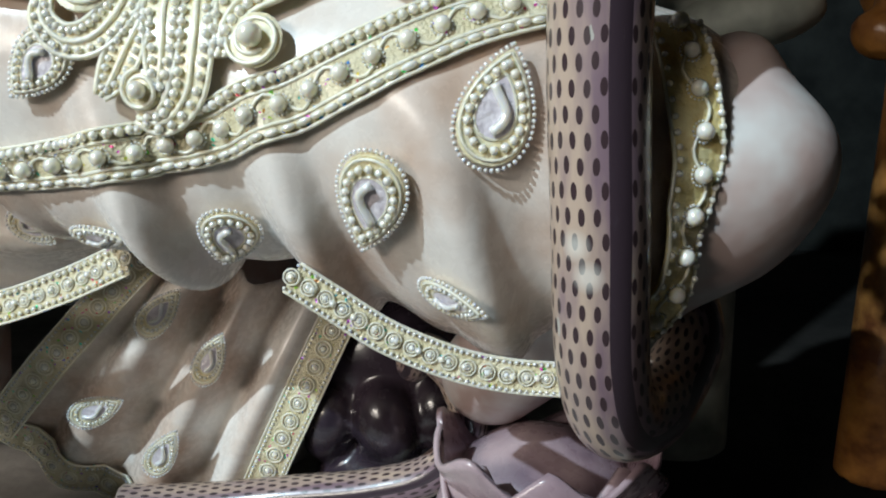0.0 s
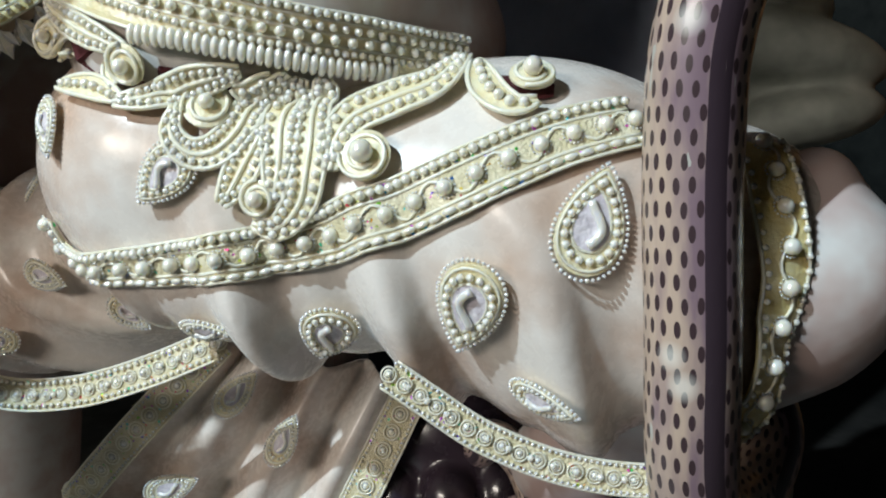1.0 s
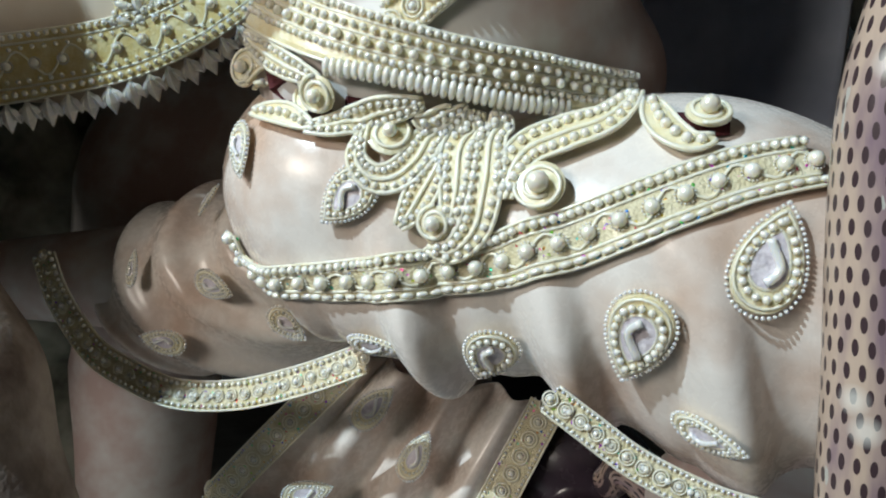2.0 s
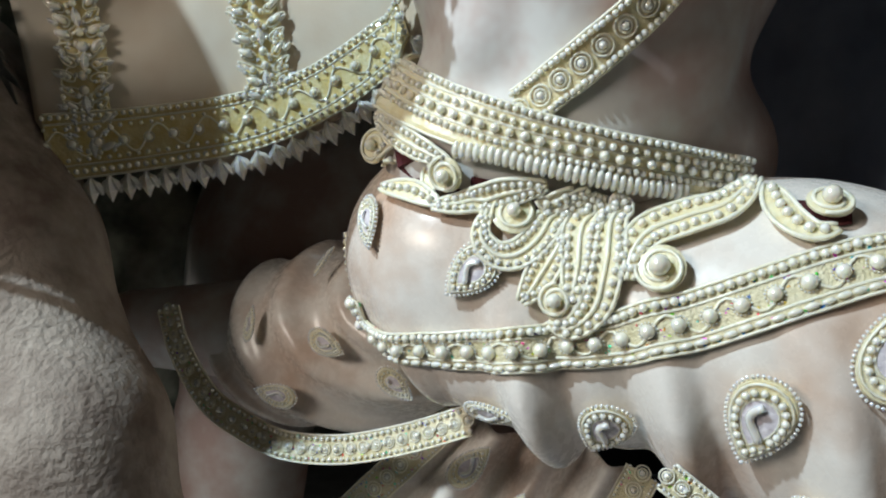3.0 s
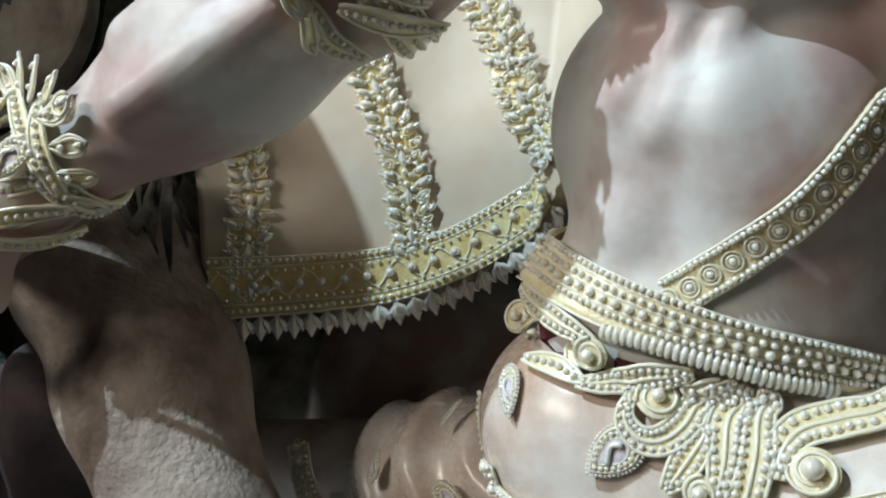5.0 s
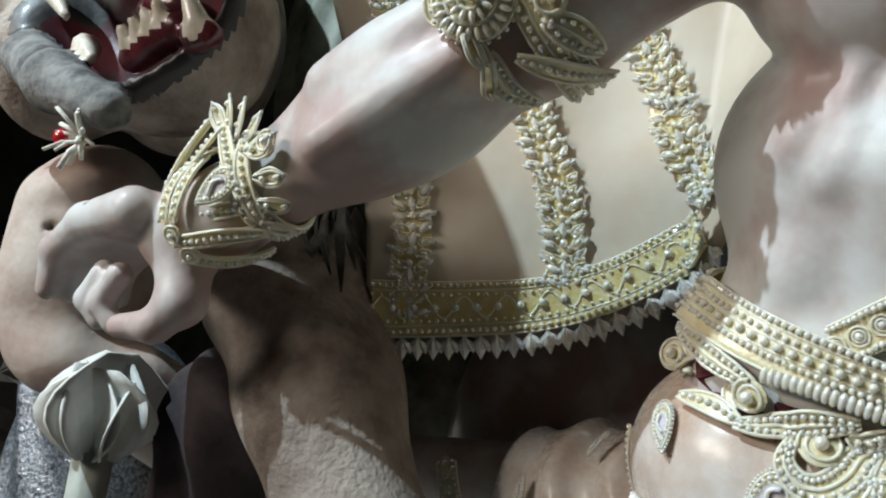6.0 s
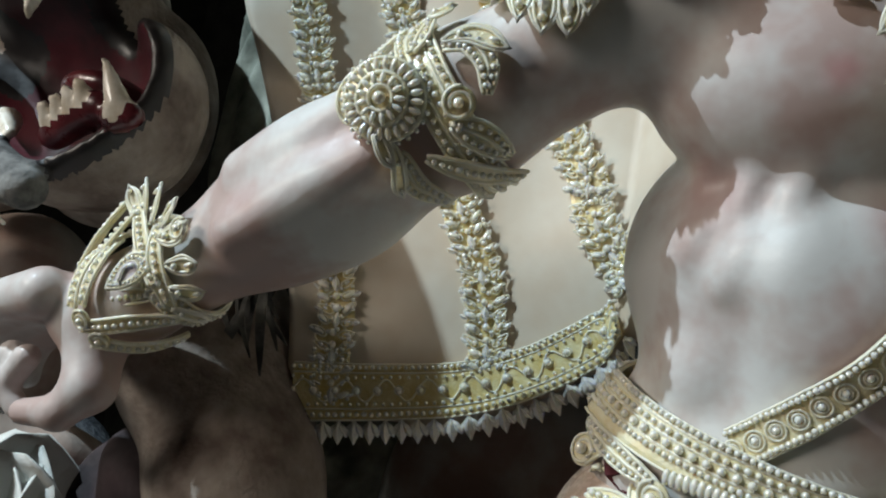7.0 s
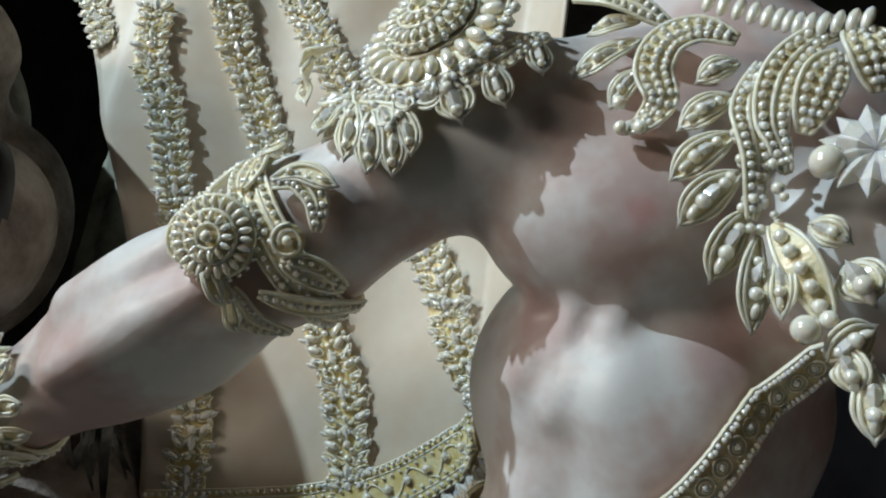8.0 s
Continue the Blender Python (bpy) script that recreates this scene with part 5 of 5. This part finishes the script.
SCALES = snake_skin("snake_scales", 21.0, 66.0)
snake("snake_statue", [(0.233, 0.44, 1.46), (0.158, 0.445, 1.28), (0.116, 0.455, 1.12), (0.111, 0.458, 1.03), (0.118, 0.456, 0.90), (0.126, 0.468, 0.80), (0.146, 0.50, 0.745), (0.188, 0.56, 0.735), (0.225, 0.61, 0.775), (0.218, 0.65, 0.83)],
      lambda s: 0.0325 if s < 0.75 else 0.0325 - 0.012 * (s - 0.75) / 0.25, (0.26, -1, 0.1), "glossy tan model snake with dark oval spots looped over the thigh", SCALES)
snake("coiled_snake_tail", [(-0.42, 0.80, 0.45), (-0.30, 0.80, 0.46), (-0.20, 0.80, 0.475), (-0.10, 0.79, 0.495), (-0.02, 0.785, 0.525), (0.022, 0.785, 0.585), (0.008, 0.79, 0.645), (-0.03, 0.81, 0.67), (-0.05, 0.84, 0.64)],
      lambda s: 0.028 - 0.006 * s, (0, -1, 0.4), "brown spotted model snake tail curling on the plinth", SCALES)

for dab in ((0.098, 0.428, 0.893), (0.108, 0.428, 0.874), (0.100, 0.430, 1.105)):
    painted_spot(SCALES, dab, 0.012, (0.85, 0.84, 0.78))

# ---- things low and behind ----
INK = mottled("black_glazed_clay", (0.010, 0.008, 0.012), (0.05, 0.035, 0.05), 9.0, 0.25, 0.2, 50.0, coat=0.5)
ROSE = mottled("mauve_glazed_petal", (0.22, 0.14, 0.18), (0.52, 0.40, 0.42), 7.0, 0.28, 0.15, 60.0, coat=0.5)
BRONZE = mottled("orange_carved_gilt", (0.10, 0.03, 0.01), (0.45, 0.20, 0.05), 14.0, 0.35, 0.8, 45.0, coat=0.3)
SAGE = mottled("grey_green_clay", (0.18, 0.20, 0.17), (0.52, 0.54, 0.48), 7.0, 0.6, 0.4, 40.0)
lump = [(egg((-0.10, 0.93, 0.60), (0.12, 0.07, 0.10)), 0.03), (egg((-0.165, 0.87, 0.545), (0.038, 0.04, 0.055), (0, 10, 0)), 0.012), (egg((-0.085, 0.86, 0.55), (0.045, 0.045, 0.06), (0, -10, 0)), 0.012), (egg((-0.02, 0.88, 0.56), (0.04, 0.045, 0.055)), 0.012), (egg((-0.09, 0.90, 0.46), (0.10, 0.09, 0.06)), 0.02)]
thing("dark_glazed_foot", body_mesh("dark_glazed_foot", (-0.28, 0.78, 0.38), (0.08, 1.05, 0.75), 0.005, lump), INK, "black glazed clay foot in shadow beside the snake tail", "sculpture")


def petal_at(turn, size):
    def at(u, v):
        a = (u - 0.5) * 2.2
        r = 0.5 + 0.5 * math.sin(math.pi * min(1, 0.15 + 0.85 * v))
        x, y, z = math.sin(a) * 0.11 * r * size, -math.cos(a) * 0.05 * size - 0.06 * v * size, 0.10 * v * size + 0.012 * math.cos(9 * u) * v
        c, s = math.cos(turn), math.sin(turn)
        return 0.105 + x * c - y * s, 0.70 + x * s + y * c, 0.515 + z
    return at


lotus = holder("lotus_pedestal", (0.105, 0.70, 0.5), "mauve glazed lotus petals under the bent knee", "pedestal")
for turn, size in ((-0.9, 1.15), (-0.2, 1.0), (0.5, 1.2), (1.2, 1.1), (2.2, 1.1), (-2.0, 1.1)):
    o = sheet("petal", petal_at(turn, size), 24, 14, 0.006, ROSE, "", "")
    o.parent, o.location = lotus, -Vector(lotus.location)
core = [(egg((0.105, 0.72, 0.50), (0.12, 0.11, 0.12)), 0.03)]
o = part("core", body_mesh("core", (-0.05, 0.55, 0.36), (0.27, 0.88, 0.64), 0.008, core), ROSE, lotus)

carved = [(egg((0.60, 1.00, 1.22), (0.12, 0.10, 0.22)), 0.03)] + [(egg((0.50 + 0.02 * (k % 2), 0.93, 1.04 + 0.05 * k), (0.035, 0.04, 0.03), (0, 25, 0)), 0.012) for k in range(7)]
thing("carved_gilt_post", body_mesh("carved_gilt_post", (0.40, 0.82, 0.42), (0.80, 1.2, 1.5), 0.008, carved + [(cone((0.60, 1.0, 0.42), (0.60, 1.0, 1.1), 0.05, 0.05), 0.03)]), BRONZE, "orange gilt carved post glowing behind the knee", "ornament")
shells_ = [(egg((0.33, 1.02, 1.15), (0.14, 0.07, 0.05), (0, 12, 0)), 0.015), (egg((0.36, 1.0, 1.06), (0.10, 0.06, 0.04), (0, -10, 0)), 0.015), (egg((0.30, 1.05, 1.24), (0.11, 0.06, 0.05), (0, 25, 0)), 0.015), (cone((0.33, 1.1, 0.42), (0.33, 1.08, 1.15), 0.09, 0.06), 0.03)]
thing("grey_clay_leaves", body_mesh("grey_clay_leaves", (0.12, 0.88, 0.42), (0.52, 1.25, 1.35), 0.008, shells_), SAGE, "grey-green clay leaf shapes stacked behind the snake", "sculpture")

trunk = [(cone((-1.15, 1.02, 0.42), (-1.22, 0.98, 2.2), 0.30, 0.26), 0.05), (cone((-1.0, 0.86, 0.42), (-1.06, 0.84, 2.2), 0.07, 0.06), 0.04), (cone((-1.3, 0.80, 0.42), (-1.28, 0.82, 2.2), 0.08, 0.07), 0.04)]
BARK = mottled("mossy_dark_plaster", (0.07, 0.08, 0.06), (0.42, 0.43, 0.36), 7.0, 0.95, 1.0, 22.0)
thing("rough_tree_trunk", body_mesh("rough_tree_trunk", (-1.6, 0.65, 0.40), (-0.75, 1.4, 2.1), 0.012, trunk, ripple=lambda x, y, z: 0.010 * np.sin(x * 60 + 5 * np.sin(z * 9))), BARK, "dark mossy plaster tree trunk with rough furrows", "tree trunk")

behind = [(egg((-0.60, 1.02, 1.02), (0.34, 0.14, 0.17)), 0.05), (cone((-0.85, 1.0, 0.42), (-0.80, 1.0, 0.95), 0.12, 0.13), 0.05), (cone((-0.35, 1.05, 0.42), (-0.40, 1.02, 0.95), 0.13, 0.14), 0.05)]
thing("crouching_statue", body_mesh("crouching_statue", (-1.05, 0.80, 0.40), (-0.15, 1.25, 1.25), 0.010, behind), SKIN, "pale clay body crouching in the shade behind the legs", "statue")

# flower, glitter cloth and rubble at the far side
WHITE = mottled("white_petal_cloth", (0.62, 0.62, 0.58), (0.82, 0.82, 0.78), 12.0, 0.6, 0.3, 60.0)


def bloom_at(turn, tilt, size):
    def at(u, v):
        a = (u - 0.5) * 1.5
        w = math.sin(math.pi * (0.12 + 0.80 * v))
        x, y, z = math.sin(a) * w * 0.100 * size, -0.02 - 0.07 * size * math.sin(tilt) * v + 0.01 * math.cos(a * 2), 0.11 * size * v * math.cos(tilt)
        c, s = math.cos(turn), math.sin(turn)
        return -1.20 + x * c - y * s, 0.42 + x * s + y * c, 0.80 + z
    return at


STRAW = mottled("bleached_straw", (0.60, 0.57, 0.48), (0.85, 0.84, 0.78), 25.0, 0.7, 0.4, 200.0)
BERRY = mottled("red_lacquer_bead", (0.40, 0.01, 0.015), (0.60, 0.02, 0.03), 20.0, 0.2, coat=0.5)


def straw_sprig(at, count, reach, bead):
    e = holder("straw_sprig", at, "tuft of bleached straw stuck on the lion's jaw", "straw", "straw tufts")
    for k in range(count):
        a = 2 * math.pi * k / count + random.uniform(-0.2, 0.2)
        way = Vector((math.cos(a), -0.5 + random.uniform(-0.3, 0.3), math.sin(a) * 0.9)).normalized()
        tip_ = Vector(at) + way * reach * random.uniform(0.6, 1.1)
        part("blade", cord([[Vector(at), Vector(at).lerp(tip_, 0.5) + Vector((0, -0.004, 0.003)), tip_]], random.uniform(0.002, 0.0042), 5), STRAW, e)
    if bead:
        piece(ball("bead", 2, material=BERRY), e, Vector(at) + Vector((-0.034, -0.012, 0.0)), 0.026)


straw_sprig((-1.091, 0.250, 1.244), 17, 0.050, True)
straw_sprig((-1.460, 0.250, 1.421), 12, 0.060, False)


DRY = mottled("dark_dried_leaf", (0.03, 0.03, 0.028), (0.16, 0.155, 0.14), 18.0, 0.85, 0.6, 120.0)
grass = holder("dried_leaf_bundle", (-0.889, 0.520, 1.243), "dark bundle of dried leaves hanging beside the skirt", "leaves")
for k in range(20):
    top = Vector(grass.location) + Vector((random.uniform(-0.06, 0.03), random.uniform(-0.02, 0.02), random.uniform(-0.02, 0.04)))
    low = top + Vector((random.uniform(-0.05, 0.07), random.uniform(-0.03, 0.03), -random.uniform(0.06, 0.15)))
    blade = course([top, top.lerp(low, 0.5) + Vector((random.uniform(-0.02, 0.02), -0.015, 0)), low], ON_SKIRT, 0.02, 0.0, False, (random.uniform(-0.6, 0.6), -1, 0.2))
    part("dry_leaf", ribbon(blade, taper(random.uniform(0.008, 0.018), 0.15), 0.0015), DRY, grass)


flower = holder("white_flower", (-1.20, 0.42, 0.79), "large white cloth flower under the clenched fist", "flower")
for k in range(8):
    o = sheet("petal", bloom_at(k * 0.785, 0.05 + 0.28 * (k % 2), 1.15 + 0.15 * (k % 3)), 8, 8, 0.004, WHITE, "", "")
    o.parent, o.location = flower, -Vector(flower.location)
stem = part("stalk", cord([[Vector((-1.20, 0.42, 0.42)), Vector((-1.205, 0.425, 0.60)), Vector((-1.20, 0.42, 0.81))]], 0.03, 8), SAGE, flower)
dark_cloth = [(egg((-1.12, 0.62, 0.86), (0.14, 0.12, 0.10)), 0.04), (cone((-1.12, 0.64, 0.42), (-1.12, 0.62, 0.85), 0.14, 0.12), 0.05), (egg((-1.06, 0.55, 0.93), (0.08, 0.07, 0.05), (0, 30, 0)), 0.03)]
DUSK = mottled("dark_plum_cloth", (0.012, 0.008, 0.009), (0.06, 0.04, 0.045), 8.0, 0.85, 0.4, 60.0)
thing("bunched_dark_cloth", body_mesh("bunched_dark_cloth", (-1.35, 0.38, 0.40), (-0.88, 0.86, 1.05), 0.008, dark_cloth, ripple=lambda x, y, z: 0.006 * np.sin(x * 70 + 20 * z)), DUSK, "dark plum cloth bunched below the clenched fist", "cloth")
glitter = [(egg((-1.72, 0.75, 0.80), (0.22, 0.16, 0.10)), 0.05), (cone((-1.7, 0.75, 0.42), (-1.7, 0.75, 0.75), 0.2, 0.18), 0.05)]
SILVER = mottled("silver_sequins", (0.10, 0.12, 0.16), (0.62, 0.66, 0.72), 120.0, 0.2, 1.0, 180.0, metal=0.7)
thing("sequined_cloth", body_mesh("sequined_cloth", (-2.0, 0.5, 0.40), (-1.45, 1.0, 0.95), 0.010, glitter, ripple=lambda x, y, z: 0.008 * np.sin(x * 50 + 30 * z)), SILVER, "silver sequined cloth heaped at the far side", "cloth")
BLOCK = mottled("grey_rubble", (0.14, 0.15, 0.15), (0.40, 0.42, 0.42), 5.0, 0.9, 0.7, 30.0)
for k in range(18):
    s = random.uniform(0.10, 0.26)
    me = box_mesh("broken_block", (-s / 2, -s / 3, -s / 4), (s / 2, s / 3, s / 4), s * 0.06)
    for v in me.vertices:
        v.co += Vector(noise.noise_vector(v.co * 9 + Vector((k, 0, 0)))) * s * 0.10
    level = k // 9
    o = thing("broken_block", me, BLOCK, "grey broken concrete block in the rubble heap", "rubble", "rubble heap")
    o.matrix_world = pose(-3.9 + 0.23 * (k % 9) + random.uniform(-0.05, 0.05), 1.55 + random.uniform(-0.15, 0.15), 0.44 + 0.05 * level, random.uniform(-25, 25), random.uniform(-25, 25), random.uniform(0, 180))
thing("rubble_bank", box_mesh("rubble_bank", (-4.4, 1.2, 0.1), (-1.7, 2.4, 0.40), 0.08), FLOOR, "low bank of grey workshop dust and debris", "rubble")
